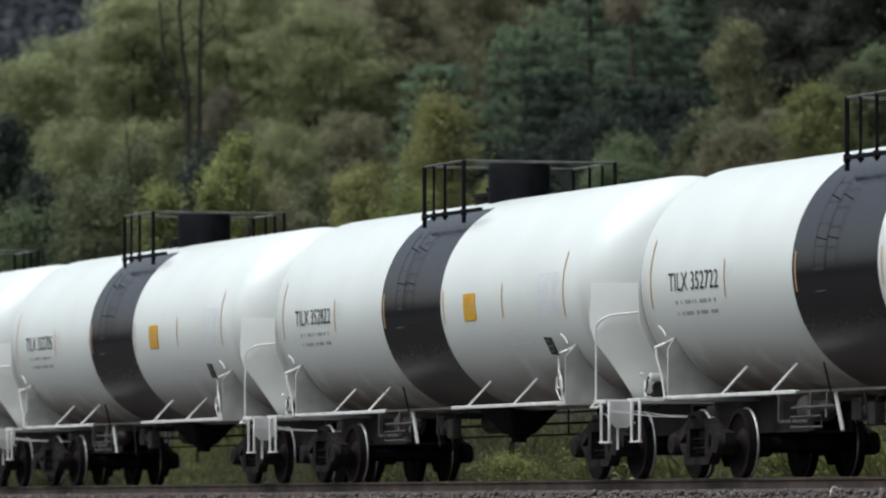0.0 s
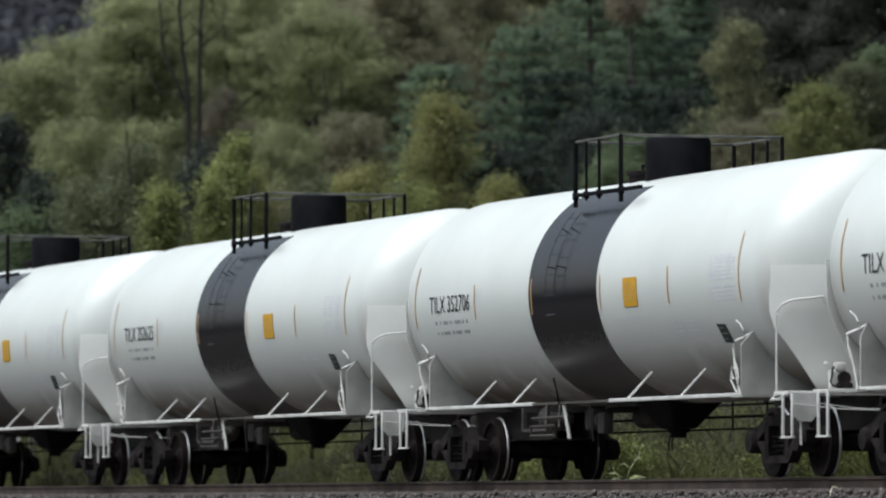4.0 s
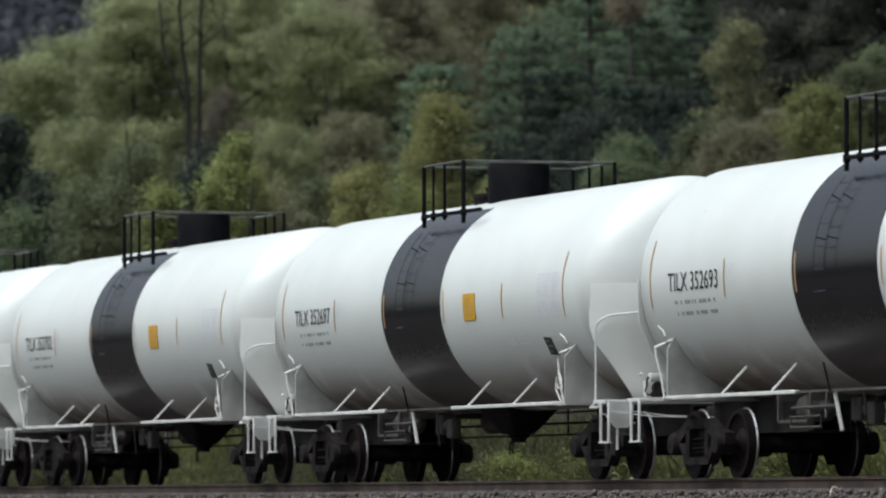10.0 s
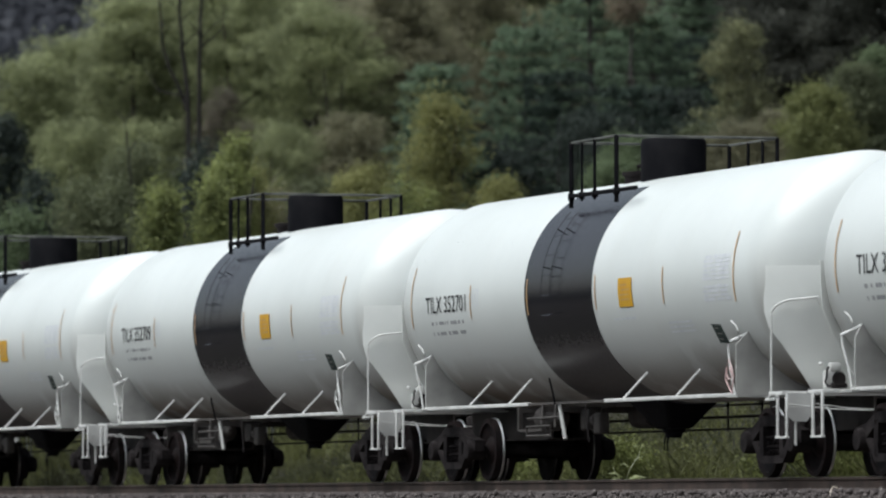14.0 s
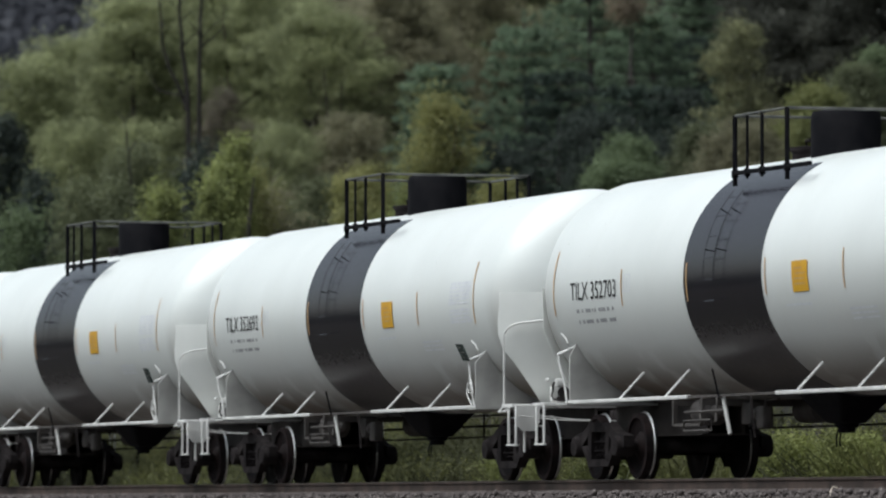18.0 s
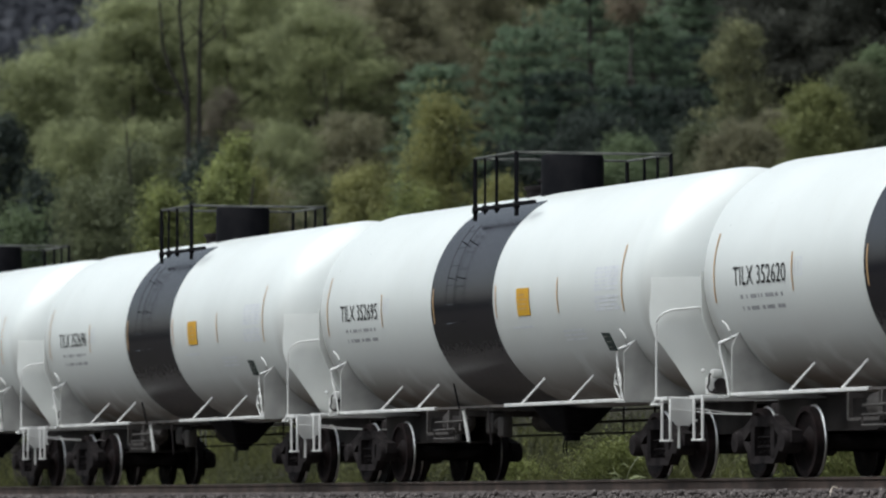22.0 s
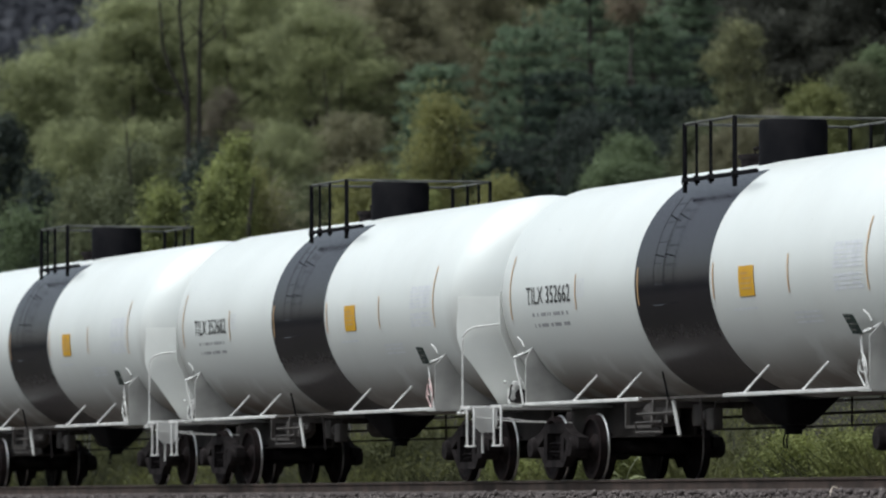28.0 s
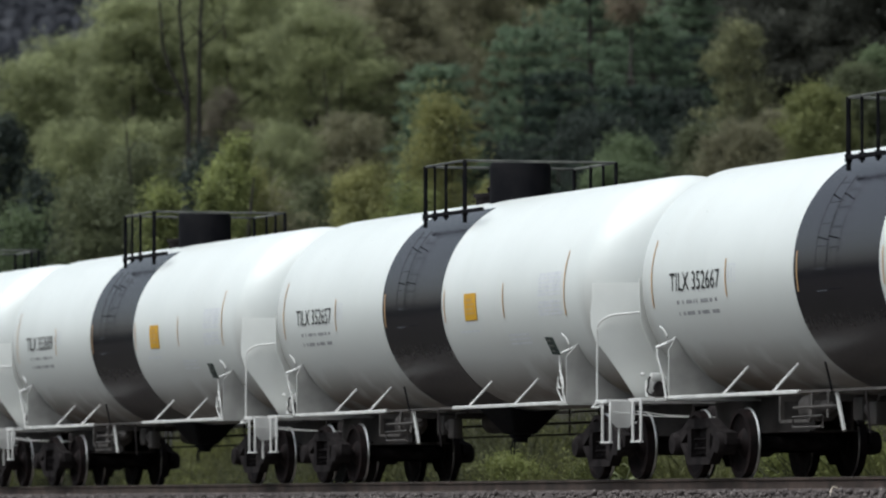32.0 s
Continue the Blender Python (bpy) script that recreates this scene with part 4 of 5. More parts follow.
def pine(name, label, x, y, height, spread, mat, seed, z=None, low=0.12):
    """A pine: straight trunk, whorls of level branches, brushes of needles on their ends."""
    rng = np.random.default_rng(seed)
    rr = random.Random(seed)
    tree = thing(name, label, "tree")
    tree.matrix_basis = pose(x, y, (ground_z(x, y) if z is None else z) - 0.15)
    bm = bmesh.new()
    tube(bm, [(0, 0, 0), (0.05, 0.1, height * 0.5), (0, 0.05, height)], 0.018 * height, 8, True, 0.03)
    seats = []
    lv = int(height / 0.55)
    for i in range(lv):
        f = low + (1 - low) * i / lv
        reach = spread * (1.0 - f) ** 0.55 * rr.uniform(0.75, 1.15) + 0.25
        for k in range(6):
            az = k * math.pi / 3 + i * 0.7 + rr.uniform(-0.3, 0.3)
            ln = reach * rr.uniform(0.7, 1.1)
            p = Vector((0, 0, height * f))
            m = p + Vector((math.cos(az) * ln * 0.6, math.sin(az) * ln * 0.6, ln * 0.02))
            e = p + Vector((math.cos(az) * ln, math.sin(az) * ln, ln * 0.16))
            tube(bm, [p, m, e], 0.05 * (1.1 - f), 5, False, 0.01)
            for g in (0.35, 0.5, 0.62, 0.75, 0.86, 0.95, 1.0):
                c = p.lerp(m, g / 0.6) if g < 0.6 else m.lerp(e, (g - 0.6) / 0.4)
                for _ in range(2):
                    seats.append((c.x + rr.uniform(-.35, .35), c.y + rr.uniform(-.35, .35), c.z + rr.uniform(-0.05, .25), az))
    part("trunk", bm, M_BARK, tree, "dark straight trunk with level branches")
    seats = np.array(seats, dtype=np.float32)
    per = 25
    n = len(seats) * per
    s = np.repeat(seats, per, axis=0)
    d = rng.normal(size=(n, 3)) * np.array([0.8, 0.8, 0.6]) + np.stack([np.cos(s[:, 3]) * 0.7, np.sin(s[:, 3]) * 0.7, np.full(n, 0.55)], 1)
    d /= np.linalg.norm(d, axis=1, keepdims=True)
    ln = rng.uniform(0.10, 0.30, (n, 1))
    side = np.cross(d, rng.normal(size=(n, 3)))
    side /= np.linalg.norm(side, axis=1, keepdims=True)
    o = s[:, :3]
    wd = 0.026
    q = np.stack([o - side * wd, o + side * wd, o + d * ln], 1)
    crown = new("crown", raw_mesh("crown", q, 3, mat))
    crown.parent = tree
    return tree


def stems(label, x, y, rows, seed):
    """A bare dark tree; each row gives a stem's girth and its course as (sideways, height) pairs."""
    rr = random.Random(seed)
    t = thing("bare_tree", label, "tree")
    t.matrix_basis = pose(x, y, ground_z(x, y) - 0.2)
    for r, course in rows:
        bm = bmesh.new()
        pts = [Vector((0.293 * u, 0.956 * u, h)) for u, h in course]
        fine = []
        for p, q in zip(pts, pts[1:]):
            for k in range(3):
                w = 0.025 if p.z > 5 else 0.0
                fine.append(p.lerp(q, k / 3) + Vector((rr.uniform(-w, w), rr.uniform(-w, w), 0)))
        fine.append(pts[-1])
        tube(bm, fine, r, 7, True, r * 0.45)
        for k in range(5):
            i = rr.randrange(max(1, len(fine) // 2), len(fine))
            a = rr.uniform(0, 6.28)
            ln = rr.uniform(0.4, 0.9)
            tube(bm, [fine[i], fine[i] + Vector((math.cos(a) * ln * 0.5, math.sin(a) * ln * 0.5, ln * 0.5)), fine[i] + Vector((math.cos(a) * ln, math.sin(a) * ln, ln * 0.8))], r * 0.3, 5, True, r * 0.1)
        part("stem", bm, M_DARKBARK, t, "bare dark forked stem")


def weeds():
    """Grass, weeds and low brush in the ditch and on the bank behind the line."""
    rng = np.random.default_rng(11)
    n = 52000
    x = rng.uniform(-215, -85, n)
    y = 34.6 + rng.uniform(0, 1, n) ** 1.3 * 9.0
    patch = np.array([noise.noise(Vector((a * 0.16, b * 0.3, 0.7))) for a, b in zip(x, y)])
    h = np.clip(0.5 + patch * 1.1 + rng.uniform(-0.2, 0.35, n), 0.15, 1.5)
    z = np.array([ground_z(a, b) for a, b in zip(x, y)])
    lean = rng.normal(size=(n, 2)) * 0.55
    az = rng.uniform(0, math.pi, n)
    w = rng.uniform(0.006, 0.02, n)
    sx, sy = np.cos(az) * w, np.sin(az) * w
    o = np.stack([x, y, z], 1)
    m = o + np.stack([lean[:, 0] * h * 0.4, lean[:, 1] * h * 0.4, h * 0.6], 1)
    e = o + np.stack([lean[:, 0] * h, lean[:, 1] * h, h], 1)
    sd = np.stack([sx, sy, np.zeros(n)], 1)
    q = np.stack([o - sd * 0.6, m - sd, e, m + sd], 1)
    ob = new("weeds", raw_mesh("weeds", q, 4, F_GRASS))
    tagged(ob, "tangled green weeds and grass beside the track", "grass", kind="stuff")
    k = 1300
    cy = 35.2 + rng.uniform(0, 1, k) ** 1.4 * 17.0
    cx = -cy / np.tan(np.radians(rng.uniform(11.0, 23.0, k)))
    cr = rng.uniform(0.2, 0.6, k)
    cz = np.array([ground_z(a, b) for a, b in zip(cx, cy)]) + cr * rng.uniform(0.5, 1.6, k)
    q = leaf_quads(np.stack([cx, cy, cz], 1), cr, 140000, 0.027, rng)
    ob = new("leafy_weeds", raw_mesh("leafy_weeds", q, 3, F_WEED))
    tagged(ob, "low leafy weeds along the ditch", "weeds", kind="stuff")


def leaf_blade(bm, root, tip, width, droop=0.03):
    """A broad pointed leaf with a folded midrib."""
    a, b = Vector(root), Vector(tip)
    side = (b - a).cross(Vector((0.3, -0.2, 1.0))).normalized() * width
    m = a.lerp(b, 0.5) + Vector((0, 0, droop))
    up = Vector((0, 0, width * 0.35))
    v = [bm.verts.new(p) for p in (a, m - side + up, m, m + side + up, b)]
    bm.faces.new((v[0], v[1], v[2]))
    bm.faces.new((v[0], v[2], v[3]))
    bm.faces.new((v[1], v[4], v[2]))
    bm.faces.new((v[2], v[4], v[3]))


def pale_weed():
    """A leggy pale weed that leans over the far shoulder."""
    t = thing("weed", "leggy pale green weed with broad leaves by the ballast", "plant")
    t.matrix_basis = pose(-99.4, 33.45, -0.45)
    bm = bmesh.new()
    tube(bm, [(-0.02, -0.02, -0.1), (0.0, 0.0, 0.42), (0.04, 0.08, 0.66), (0.1, 0.2, 0.86)], 0.016, 6, True, 0.009)
    tube(bm, [(0.0, 0.0, 0.42), (0.02, -0.16, 0.6), (0.0, -0.2, 0.7)], 0.007, 6, True, 0.004)
    tube(bm, [(0.1, 0.2, 0.86), (0.1, 0.22, 0.95)], 0.006, 6, True, 0.003)
    part("stem", bm, M_PALESTEM, t)
    for root, tip, w in (((0.0, 0, 0.5), (0.05, -0.30, 0.58), 0.05), ((0, 0, 0.46), (0.05, 0.36, 0.52), 0.06), ((0, 0, 0.42), (0.1, 0.26, 0.50), 0.06), ((0.0, -0.05, 0.5), (0.1, -0.26, 0.46), 0.05),
                         ((0.06, 0.12, 0.74), (0.1, 0.28, 0.84), 0.03), ((0.04, 0.08, 0.66), (0.0, -0.08, 0.72), 0.03), ((0.1, 0.22, 0.95), (0.1, 0.10, 0.99), 0.025), ((0.1, 0.22, 0.95), (0.12, 0.30, 1.0), 0.02),
                         ((0, 0, 0.4), (-0.1, -0.2, 0.5), 0.05), ((0, 0, 0.4), (-0.1, 0.18, 0.48), 0.05)):
        bm = bmesh.new()
        leaf_blade(bm, root, tip, w)
        part("leaf", bm, F_STEMLEAF, t)


def stalk():
    t = thing("dry_stalk", "bent dry straw-coloured stalk in the ballast", "plant")
    t.matrix_basis = pose(*STALK)
    bm = bmesh.new()
    tube(bm, [(0, -0.06, -0.04), (0, -0.062, 0.05), (0, -0.035, 0.105), (0, 0.0, 0.115), (0, 0.03, 0.09), (0, 0.055, 0.0), (0, 0.06, -0.04)], 0.011, 6)
    part("stem", bm, M_DEAD, t)


STALK = (-78.08, 29.0, -0.25)


def woods():
    broadleaf("bush", "tall yellow-green vine-covered bush behind the track", -159.1, 43.6, 7.75, 0.2, F_YELLOW, 17160, 0.045, 20, low=0.3, clump=(0.16, 0.42), n_clumps=210)
    broadleaf("bush", "leaning yellow-green vine-covered bush behind the track", -157.3, 42.8, 7.45, 0.18, F_YELLOW, 14040, 0.045, 70, low=0.3, clump=(0.16, 0.42), n_clumps=210)
    broadleaf("bush", "lower yellow-green vine-covered bush behind the track", -155.5, 42.0, 7.1, 0.16, F_YELLOW, 14040, 0.045, 71, low=0.3, clump=(0.16, 0.42), n_clumps=210)
    broadleaf("bush", "olive-gold bush beside the vine-covered bushes", -160.4, 44.3, 7.0, 0.5, F_GOLD, 14040, 0.045, 72, low=0.3, clump=(0.16, 0.42), n_clumps=210)
    broadleaf("bush", "rounded yellow-green bush behind the track", -154.8, 40.65, 7.3, 0.36, F_YELLOW, 17160, 0.045, 21, low=0.3, clump=(0.16, 0.42), n_clumps=210)
    broadleaf("bush", "spreading brown-olive bush on the bank", -161.8, 45.1, 6.0, 0.98, F_BROWN, 19110, 0.048, 22, low=0.3, clump=(0.16, 0.42), n_clumps=210)
    broadleaf("bush", "golden-green bush on the bank", -164.9, 48.6, 5.8, 1.07, F_GOLD, 21021, 0.048, 23, low=0.3, clump=(0.16, 0.42), n_clumps=210)
    broadleaf("tree", "small tree with golden autumn leaves", -170.1, 52.1, 6.9, 0.5, F_GOLD, 16000, 0.045, 24, low=0.3, clump=(0.16, 0.42), n_clumps=120, flat=0.8)
    broadleaf("bush", "low golden-brown bush on the bank", -163.9, 51.8, 4.4, 0.69, F_GOLD, 17150, 0.045, 25, low=0.05, clump=(0.16, 0.42), n_clumps=210)
    broadleaf("bush", "low fresh green bush behind the track", -156.4, 52.3, 4.5, 0.76, F_GREEN, 20000, 0.045, 26, low=0.05, clump=(0.16, 0.42), n_clumps=210)
    broadleaf("bush", "wide green bush on the slope", -175.2, 59.2, 3.6, 0.92, F_GREEN, 27000, 0.048, 27, low=0.05, clump=(0.16, 0.42), n_clumps=210)
    broadleaf("bush", "brown-olive dry brush on the slope", -180.9, 64.4, 2.8, 0.96, F_BROWN, 24500, 0.048, 28, low=0.03, clump=(0.16, 0.42), n_clumps=210)
    broadleaf("bush", "dull olive brush under the young tree", -188.8, 66.0, 2.8, 0.9, F_MOSS, 22000, 0.048, 73, low=0.03, clump=(0.16, 0.42), n_clumps=210)
    broadleaf("bush", "broad yellow-olive bush on the slope", -178.4, 65.8, 3.2, 1.0, F_SLOPE, 32000, 0.048, 29, low=0.05, clump=(0.16, 0.42), n_clumps=210)
    broadleaf("bush", "dull green bush on the slope", -182.8, 68.6, 3.3, 0.8, F_MOSS, 26000, 0.048, 74, low=0.05, clump=(0.16, 0.42), n_clumps=210)
    broadleaf("bush", "green bush at the wood edge", -187.3, 71.0, 3.5, 1.0, F_GREEN, 28000, 0.05, 30, low=0.05, clump=(0.16, 0.42), n_clumps=210)
    broadleaf("bush", "dry brown brush at the wood edge", -184.3, 66.8, 2.6, 0.98, F_BROWN, 17150, 0.048, 31, low=0.03, clump=(0.16, 0.42), n_clumps=210)
    broadleaf("bush", "low green bush behind the track", -155.8, 37.4, 7.0, 0.8, F_GREEN, 15288, 0.048, 32, low=0.3, clump=(0.16, 0.42), n_clumps=210)
    broadleaf("bush", "dull olive-green bush under the trees", -172.7, 43.4, 7.5, 1.19, F_MOSS, 24180, 0.05, 33, low=0.3, clump=(0.16, 0.42), n_clumps=210)
    broadleaf("bush", "dull olive-green bush on the bank", -172.9, 49.6, 5.5, 1.05, F_MOSS, 20280, 0.05, 34, low=0.3, clump=(0.16, 0.42), n_clumps=210)
    broadleaf("bush", "dull olive bush at the foot of the trees", -188.9, 48.7, 7.7, 1.06, F_MOSS, 20280, 0.05, 35, low=0.3, clump=(0.16, 0.42), n_clumps=210)
    broadleaf("bush", "low yellow-green bush on the bank", -158.9, 48.0, 5.2, 0.83, F_YELLOW, 17150, 0.045, 36, low=0.05, clump=(0.16, 0.42), n_clumps=210)
    # the shade under the trees is painted into these two thickets' leaves
    broadleaf("bush", "thicket with tree shade painted into its leaves", -199.7, 47.5, 9.5, 0.77, F_DARK, 17199, 0.056, 37, low=0.3, clump=(0.16, 0.42), n_clumps=210)
    broadleaf("bush", "low thicket under the trees with shade painted into its leaves", -194.5, 47.3, 7.5, 0.63, F_DARK, 14820, 0.056, 75, low=0.3, clump=(0.16, 0.42), n_clumps=210)
    broadleaf("bush", "olive thicket under the trees of the hill", -219.3, 54.5, 8.7, 1.69, F_OLIVE, 17199, 0.056, 38, low=0.3, clump=(0.16, 0.42), n_clumps=210)
    broadleaf("bush", "dark olive thicket under the trees", -218.7, 56.8, 8.0, 1.69, F_OLIVE, 17199, 0.056, 39, low=0.3, clump=(0.16, 0.42), n_clumps=210)
    broadleaf("bush", "brown dusky thicket at the foot of bare stems", -227.7, 61.7, 8.1, 1.47, F_DUSK, 20280, 0.056, 40, low=0.3, clump=(0.16, 0.42), n_clumps=210)
    broadleaf("bush", "olive thicket under the trees", -215.6, 60.7, 6.6, 1.87, F_OLIVE, 19110, 0.056, 41, low=0.3, clump=(0.16, 0.42), n_clumps=210)
    broadleaf("bush", "brownish thicket under the trees", -215.0, 62.8, 6.3, 1.5, F_BROWN, 18720, 0.056, 42, low=0.3, clump=(0.16, 0.42), n_clumps=210)
    # two thickets coloured as dark as the shade below the pines
    broadleaf("bush", "thicket below the pines with shade painted into its leaves", -206.0, 65.0, 3.9, 1.62, F_DARK, 19600, 0.056, 43, low=0.03, clump=(0.16, 0.42), n_clumps=210)
    broadleaf("bush", "thicket below the pines with shade painted into its leaves", -204.8, 68.5, 3.7, 2.07, F_DARK, 19600, 0.056, 44, low=0.03, clump=(0.16, 0.42), n_clumps=210)
    broadleaf("tree", "olive leafy tree at the wood edge", -229.7, 55.3, 11.6, 2.21, F_OLIVE, 58800, 0.067, 45, low=0.08, clump=(0.18, 0.5), n_clumps=340)
    broadleaf("tree", "olive-leaved tree at the wood edge", -232.5, 60.0, 12.4, 1.96, F_OLIVE, 62400, 0.067, 46, low=0.08, clump=(0.18, 0.5), n_clumps=340)
    broadleaf("tree", "tall thin-crowned tree behind bare stems", -243.6, 64.7, 13.0, 2.54, F_OLIVE, 33075, 0.062, 47, low=0.35, clump=(0.18, 0.5), n_clumps=340)
    broadleaf("tree", "tall olive-leaved tree on the slope", -233.3, 64.4, 11.8, 2.4, F_OLIVE, 47040, 0.067, 48, low=0.12, clump=(0.18, 0.5), n_clumps=340)
    broadleaf("tree", "olive autumn tree on the slope", -228.7, 65.8, 10.0, 2.35, F_OLIVE, 44100, 0.067, 49, low=0.12, clump=(0.18, 0.5), n_clumps=340)
    broadleaf("tree", "brown-green autumn tree on the slope", -235.7, 70.4, 9.8, 2.3, F_BROWN, 44100, 0.067, 50, low=0.12, clump=(0.18, 0.5), n_clumps=340)
    pine("pine_tree", "young blue-green pine with level branches", -205.4, 62.9, 7.0, 1.95, F_BLUE, 51, low=0.1)
    broadleaf("tree", "brownish thinning tree in the wood", -250.1, 78.1, 9.0, 2.33, F_BROWN, 41160, 0.067, 52, low=0.12, clump=(0.18, 0.5), n_clumps=340)
    pine("pine_tree", "dark blue-green pine with layered branches", -221.0, 70.7, 7.4, 2.32, F_BLUE, 53, low=0.08)
    pine("pine_tree", "large dark blue-green pine", -226.0, 74.7, 10.0, 3.17, F_BLUE, 54, low=0.06)
    pine("pine_tree", "dark pine with level branches", -217.7, 74.2, 6.6, 2.30, F_BLUE, 55, low=0.08)
    pine("pine_tree", "smaller dark blue-green pine tree", -223.0, 77.3, 5.3, 1.77, F_PINE, 56, low=0.08)
    pine("pine_tree", "spreading dark pine at the wood edge", -211.1, 68.7, 5.6, 2.04, F_PINE, 57, low=0.05)
    # dark needles here stand in for the shade low among the pines
    pine("pine_tree", "low dark pine at the wood edge", -207.2, 70.0, 4.4, 1.9, F_PINE, 76, low=0.05)
    pine("pine_tree", "blue-green pine with a broad top", -233.3, 78.1, 7.8, 2.87, F_BLUE, 58, low=0.3)
    pine("pine_tree", "slim blue-green pine beside the dark wood", -228.6, 79.5, 7.2, 1.5, F_BLUE, 77, low=0.1)
    # leaf colour carries the pines' shade
    broadleaf("bush", "thicket with pine shade painted into its leaves", -209.9, 72.4, 3.7, 1.30, F_DARK, 19600, 0.056, 59, low=0.03, clump=(0.16, 0.42), n_clumps=210)
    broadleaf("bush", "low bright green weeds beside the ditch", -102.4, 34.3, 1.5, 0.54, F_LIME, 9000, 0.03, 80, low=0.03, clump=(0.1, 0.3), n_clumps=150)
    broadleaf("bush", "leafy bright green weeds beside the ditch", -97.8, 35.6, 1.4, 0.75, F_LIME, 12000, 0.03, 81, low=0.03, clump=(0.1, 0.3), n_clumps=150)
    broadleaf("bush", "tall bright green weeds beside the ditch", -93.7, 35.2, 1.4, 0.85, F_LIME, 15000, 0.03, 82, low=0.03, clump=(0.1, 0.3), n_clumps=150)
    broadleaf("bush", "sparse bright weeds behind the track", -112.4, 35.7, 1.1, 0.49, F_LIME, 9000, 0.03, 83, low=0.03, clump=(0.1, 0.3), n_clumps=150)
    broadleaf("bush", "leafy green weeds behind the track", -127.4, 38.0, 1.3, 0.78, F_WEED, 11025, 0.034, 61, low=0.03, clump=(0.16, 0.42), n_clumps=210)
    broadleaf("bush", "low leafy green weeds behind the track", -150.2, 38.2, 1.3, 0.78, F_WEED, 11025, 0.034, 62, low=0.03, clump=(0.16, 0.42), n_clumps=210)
    # fills the shaded gap behind the vines; the shade is in its leaf colour
    broadleaf("bush", "thicket behind the vine bushes with shade in its leaf colour", -171.9, 46.1, 7.4, 0.59, F_DARK, 11466, 0.048, 63, low=0.3, clump=(0.16, 0.42), n_clumps=210)
    broadleaf("tree", "slim tree with fading orange-brown leaves", -216.7, 73.1, 7.5, 0.5, F_RUST, 2600, 0.05, 64, low=0.9, clump=(0.14, 0.3), n_clumps=45, flat=0.8)
    broadleaf("tree", "thin pale young tree with sparse leaves", -193.2, 68.6, 5.45, 0.8, F_PALE, 10500, 0.045, 65, low=0.44, clump=(0.12, 0.3), n_clumps=95, flat=0.85)
    # three trees whose leaf colour holds the wood's inner shade
    broadleaf("tree", "tree in the wood with shade painted into its leaves", -246.0, 90.0, 6.1, 2.40, F_WOOD, 44100, 0.073, 66, low=0.1, clump=(0.26, 0.62), n_clumps=230)
    broadleaf("tree", "tree in the wood with shade painted into its leaves", -241.4, 91.1, 6.0, 2.37, F_WOOD, 44100, 0.073, 67, low=0.1, clump=(0.26, 0.62), n_clumps=230)
    broadleaf("tree", "tree in the wood with shade painted into its leaves", -250.9, 88.3, 7.4, 2.44, F_WOOD, 44100, 0.073, 68, low=0.1, clump=(0.26, 0.62), n_clumps=230)
    broadleaf("tree", "olive tree standing deeper in the wood", -242.8, 60.2, 11.1, 1.98, F_OLIVE, 26000, 0.08, 90, low=0.3, clump=(0.2, 0.6), n_clumps=300, flat=0.7)
    broadleaf("tree", "tall olive tree deeper in the wood", -245.0, 66.7, 11.3, 2.01, F_OLIVE, 26000, 0.08, 91, low=0.3, clump=(0.2, 0.6), n_clumps=300, flat=0.7)
    broadleaf("tree", "dull olive tree deeper in the wood", -240.4, 68.1, 10.5, 1.98, F_OLIVE, 26000, 0.08, 92, low=0.3, clump=(0.2, 0.6), n_clumps=300, flat=0.7)
    broadleaf("tree", "brown-green tree deeper in the wood", -241.6, 71.0, 9.3, 1.89, F_BROWN, 26000, 0.08, 93, low=0.3, clump=(0.2, 0.6), n_clumps=300, flat=0.7)
    broadleaf("tree", "dull olive tree behind the wood edge", -238.2, 61.7, 10.7, 1.74, F_OLIVE, 26000, 0.08, 94, low=0.3, clump=(0.2, 0.6), n_clumps=300, flat=0.7)
    broadleaf("tree", "dry brown-leaved tree deeper in the wood", -237.2, 71.9, 8.1, 1.65, F_BROWN, 26000, 0.08, 95, low=0.3, clump=(0.2, 0.6), n_clumps=300, flat=0.7)
    stems("tall bare dark forked tree before the olive trees", -198.1, 52.8, [
        (0.085, [(0.29, 0), (0.29, 8.2), (0.31, 9.6), (0.34, 11.3), (0.36, 12.4)]),
        (0.085, [(0, 0), (-0.03, 7.9), (-0.12, 9.1), (-0.24, 9.9), (-0.31, 11.0), (-0.33, 12.2)]),
        (0.065, [(-0.08, 8.0), (-0.34, 8.7), (-0.63, 9.3), (-0.80, 9.9), (-0.87, 10.6), (-0.92, 11.4)]),
        (0.035, [(-0.06, 8.4), (-0.6, 8.5), (-0.97, 8.6), (-1.21, 9.1)]),
        (0.035, [(0.31, 9.85), (0.51, 10.1), (0.77, 10.25), (0.99, 10.5), (1.04, 11.0)])], 5)
    stems("thin bare stem among olive leaves", -217.1, 62.7, [(0.045, [(0, 0), (0.03, 4.2), (-0.05, 6.0), (-0.2, 8.0)]), (0.03, [(0, 5.0), (0.3, 6.2), (0.42, 7.6)])], 6)
    stems("thin dark stem under the olive trees", -187.6, 48.2, [(0.04, [(0, 0), (0.1, 6.4), (0.0, 7.4), (-0.12, 8.3)])], 7)

    # deeper wood up the hill: five trees, each planted many times
    rr = random.Random(77)
    # the last two take the wood's shade in their leaf colour
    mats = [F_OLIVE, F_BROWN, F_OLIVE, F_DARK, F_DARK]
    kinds = []
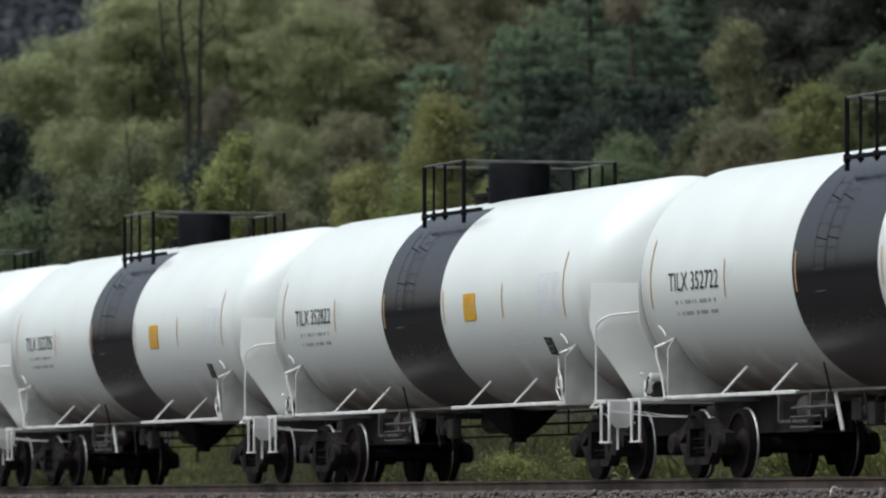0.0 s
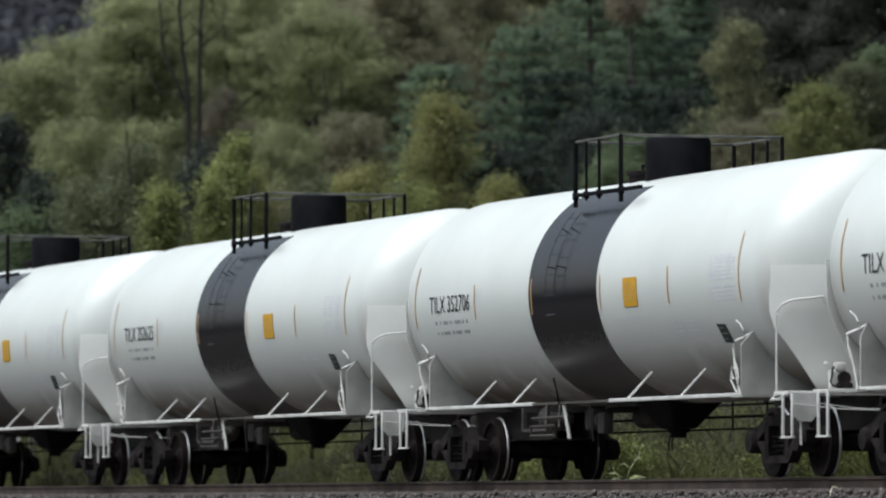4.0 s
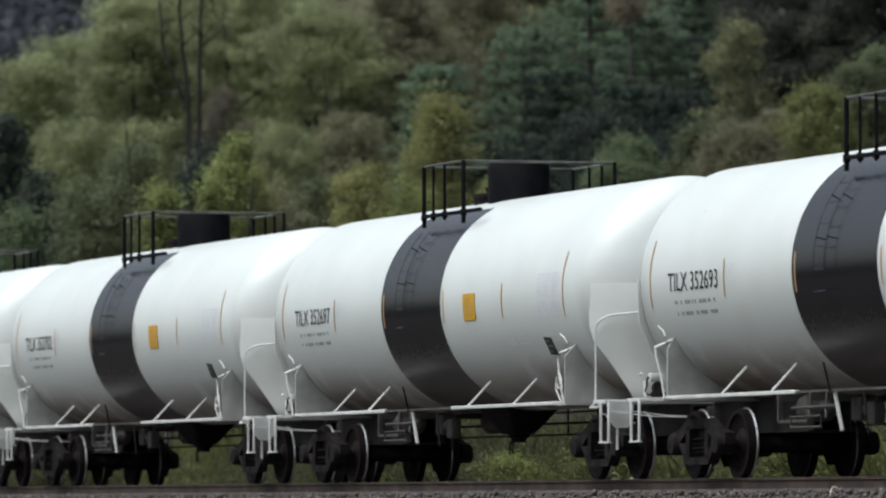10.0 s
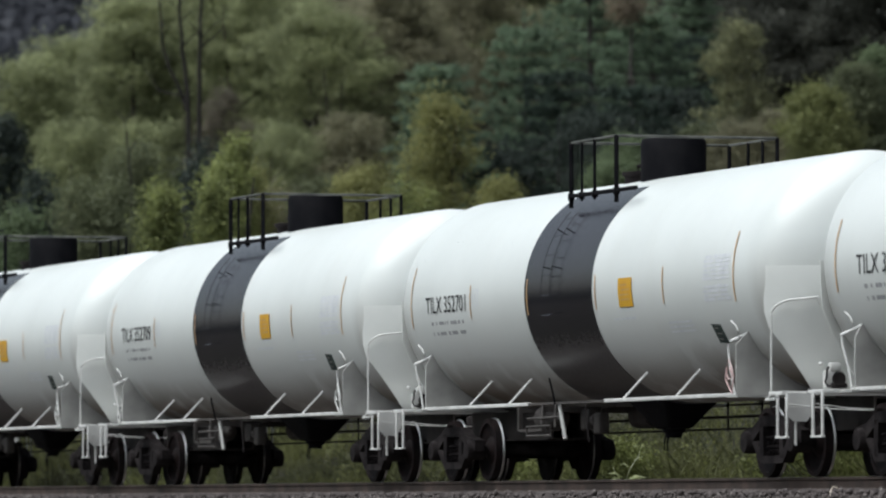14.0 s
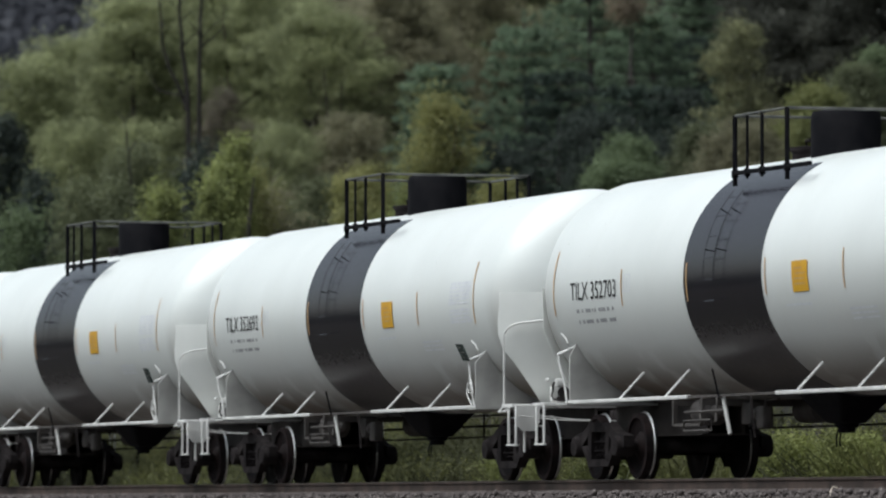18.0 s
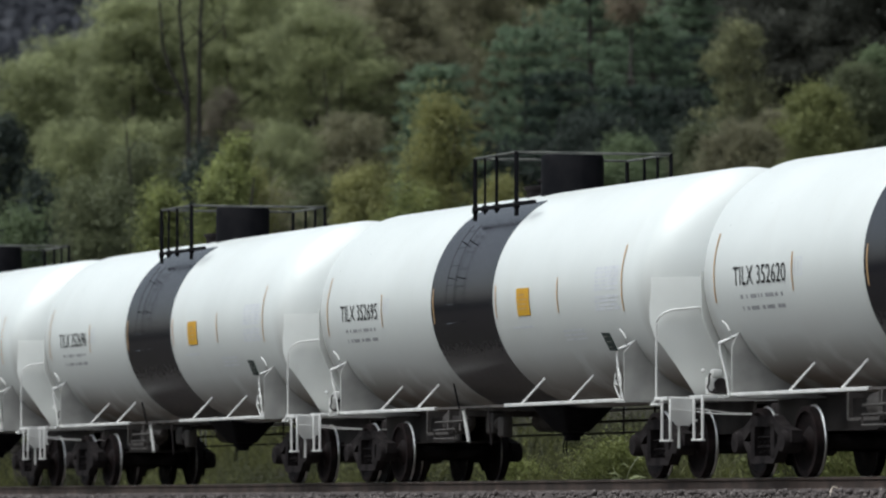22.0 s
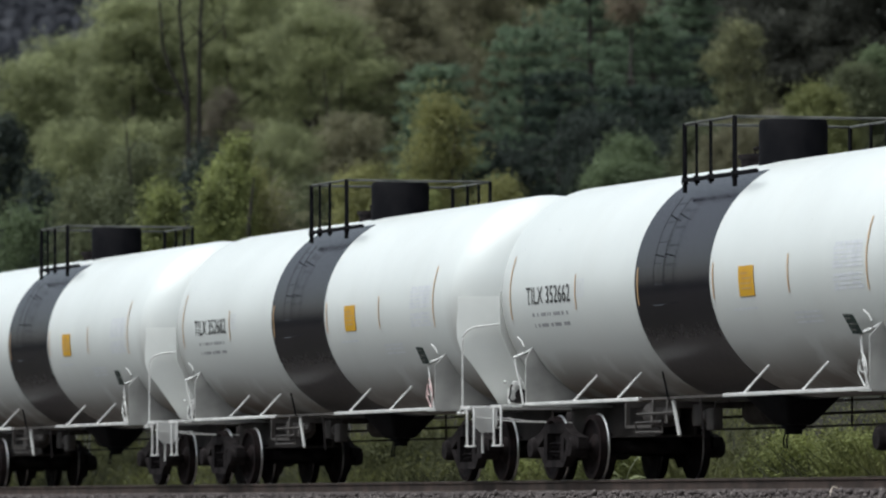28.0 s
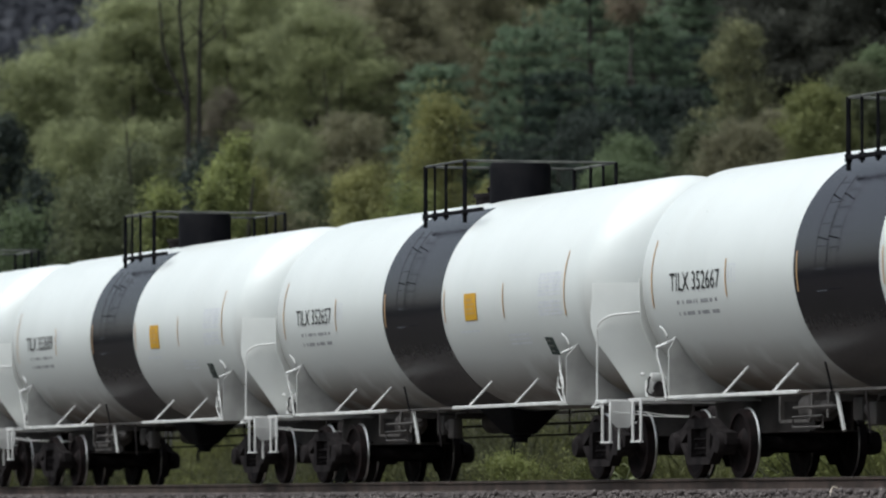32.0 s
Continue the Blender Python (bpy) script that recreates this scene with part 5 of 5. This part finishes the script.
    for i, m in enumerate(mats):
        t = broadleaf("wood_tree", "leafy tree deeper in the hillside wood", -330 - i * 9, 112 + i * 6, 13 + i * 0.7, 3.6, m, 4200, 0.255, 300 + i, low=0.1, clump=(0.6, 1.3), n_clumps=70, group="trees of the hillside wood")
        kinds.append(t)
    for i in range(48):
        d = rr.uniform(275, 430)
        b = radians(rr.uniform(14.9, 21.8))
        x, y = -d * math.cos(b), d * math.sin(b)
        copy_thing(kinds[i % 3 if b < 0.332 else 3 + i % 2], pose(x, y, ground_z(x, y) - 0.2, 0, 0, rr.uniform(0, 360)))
    # a belt of trees along the near side of the field, behind the eye
    belt = [broadleaf("belt_tree", "leafy tree in the belt across the field", -420 + 9 * i, -36, 8, 5.0, m, 1300, 0.6, 400 + i, low=0.08, clump=(1.0, 1.9), n_clumps=60, group="trees of the field belt") for i, m in enumerate((F_PINE, F_DARK))]
    for i in range(64):
        x, y = -400 + i * 9 + rr.uniform(-3, 3), -34 - rr.uniform(0, 8)
        copy_thing(belt[i % 2], pose(x, y, ground_z(x, y) - 0.2, 0, 0, rr.uniform(0, 360)))
    # the far shoulder of the hill; its haze is in the leaf colour
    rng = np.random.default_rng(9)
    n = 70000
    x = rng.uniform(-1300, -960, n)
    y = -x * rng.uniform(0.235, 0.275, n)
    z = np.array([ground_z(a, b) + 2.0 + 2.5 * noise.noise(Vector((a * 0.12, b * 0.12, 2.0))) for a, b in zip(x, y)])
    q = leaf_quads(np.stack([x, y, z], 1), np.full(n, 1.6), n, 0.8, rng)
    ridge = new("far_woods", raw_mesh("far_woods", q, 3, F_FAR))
    tagged(ridge, "distant wooded hill shoulder with haze painted into its leaves", "woods", kind="stuff")


build_ground()
build_line()
stones()
CARS = build_train()
weeds()
stalk()
pale_weed()
woods()


# ---- what moves ----
# Metres that the train has run: 19 car lengths in 32 s, with a slight loss of pace.
RUN = [(0, 0.10), (2, 0.37), (4, 0.58), (6, 0.82), (8, 1.06), (10, 1.22), (12, 1.38), (14, 1.52), (16, 1.58), (18, 1.59), (20, 1.58), (22, 1.53), (24, 1.42), (26, 1.16), (28, 0.72), (30, 0.43), (32, 0.15)]
PACE = 19 * CAR_L / 32
START_X = -78.72   # the middle of the second car at the start


def motions():
    times = [t for t, _ in RUN]
    runs = [t * PACE + d for t, d in RUN]
    for i, c in enumerate(CARS):
        x0 = START_X - (i - 1) * CAR_L
        walk(c, [(t, pose(x0 + s, TRACK_Y, 0)) for t, s in zip(times, runs)])
        # wheels turn while the car runs past, in steps of a fifth of a turn
        come, gone = -175.0 - x0, -40.0 - x0
        grid = np.linspace(0, 32, 641)
        run = np.interp(grid, times, runs)
        ta = float(np.interp(come, run, grid))
        tb = float(np.interp(gone, run, grid))
        steps = max(2, int((tb - ta) * 18) + 1)
        rows = [(t, float(np.interp(t, times, runs)) / WHEEL_R) for t in np.linspace(ta, tb, steps)]
        if ta > 0.1:
            rows.insert(0, (0.0, rows[0][1]))
        if tb < 31.9:
            rows.append((32.0, rows[-1][1]))
        for b in c.children:
            if not b.name.startswith("bogie"):
                continue
            for ws in b.children:
                if ws.name.startswith("wheelset"):
                    lx = ws.location.x
                    walk(ws, [(t, pose(lx, 0, WHEEL_R, 0, math.degrees(a), 0)) for t, a in rows])


motions()
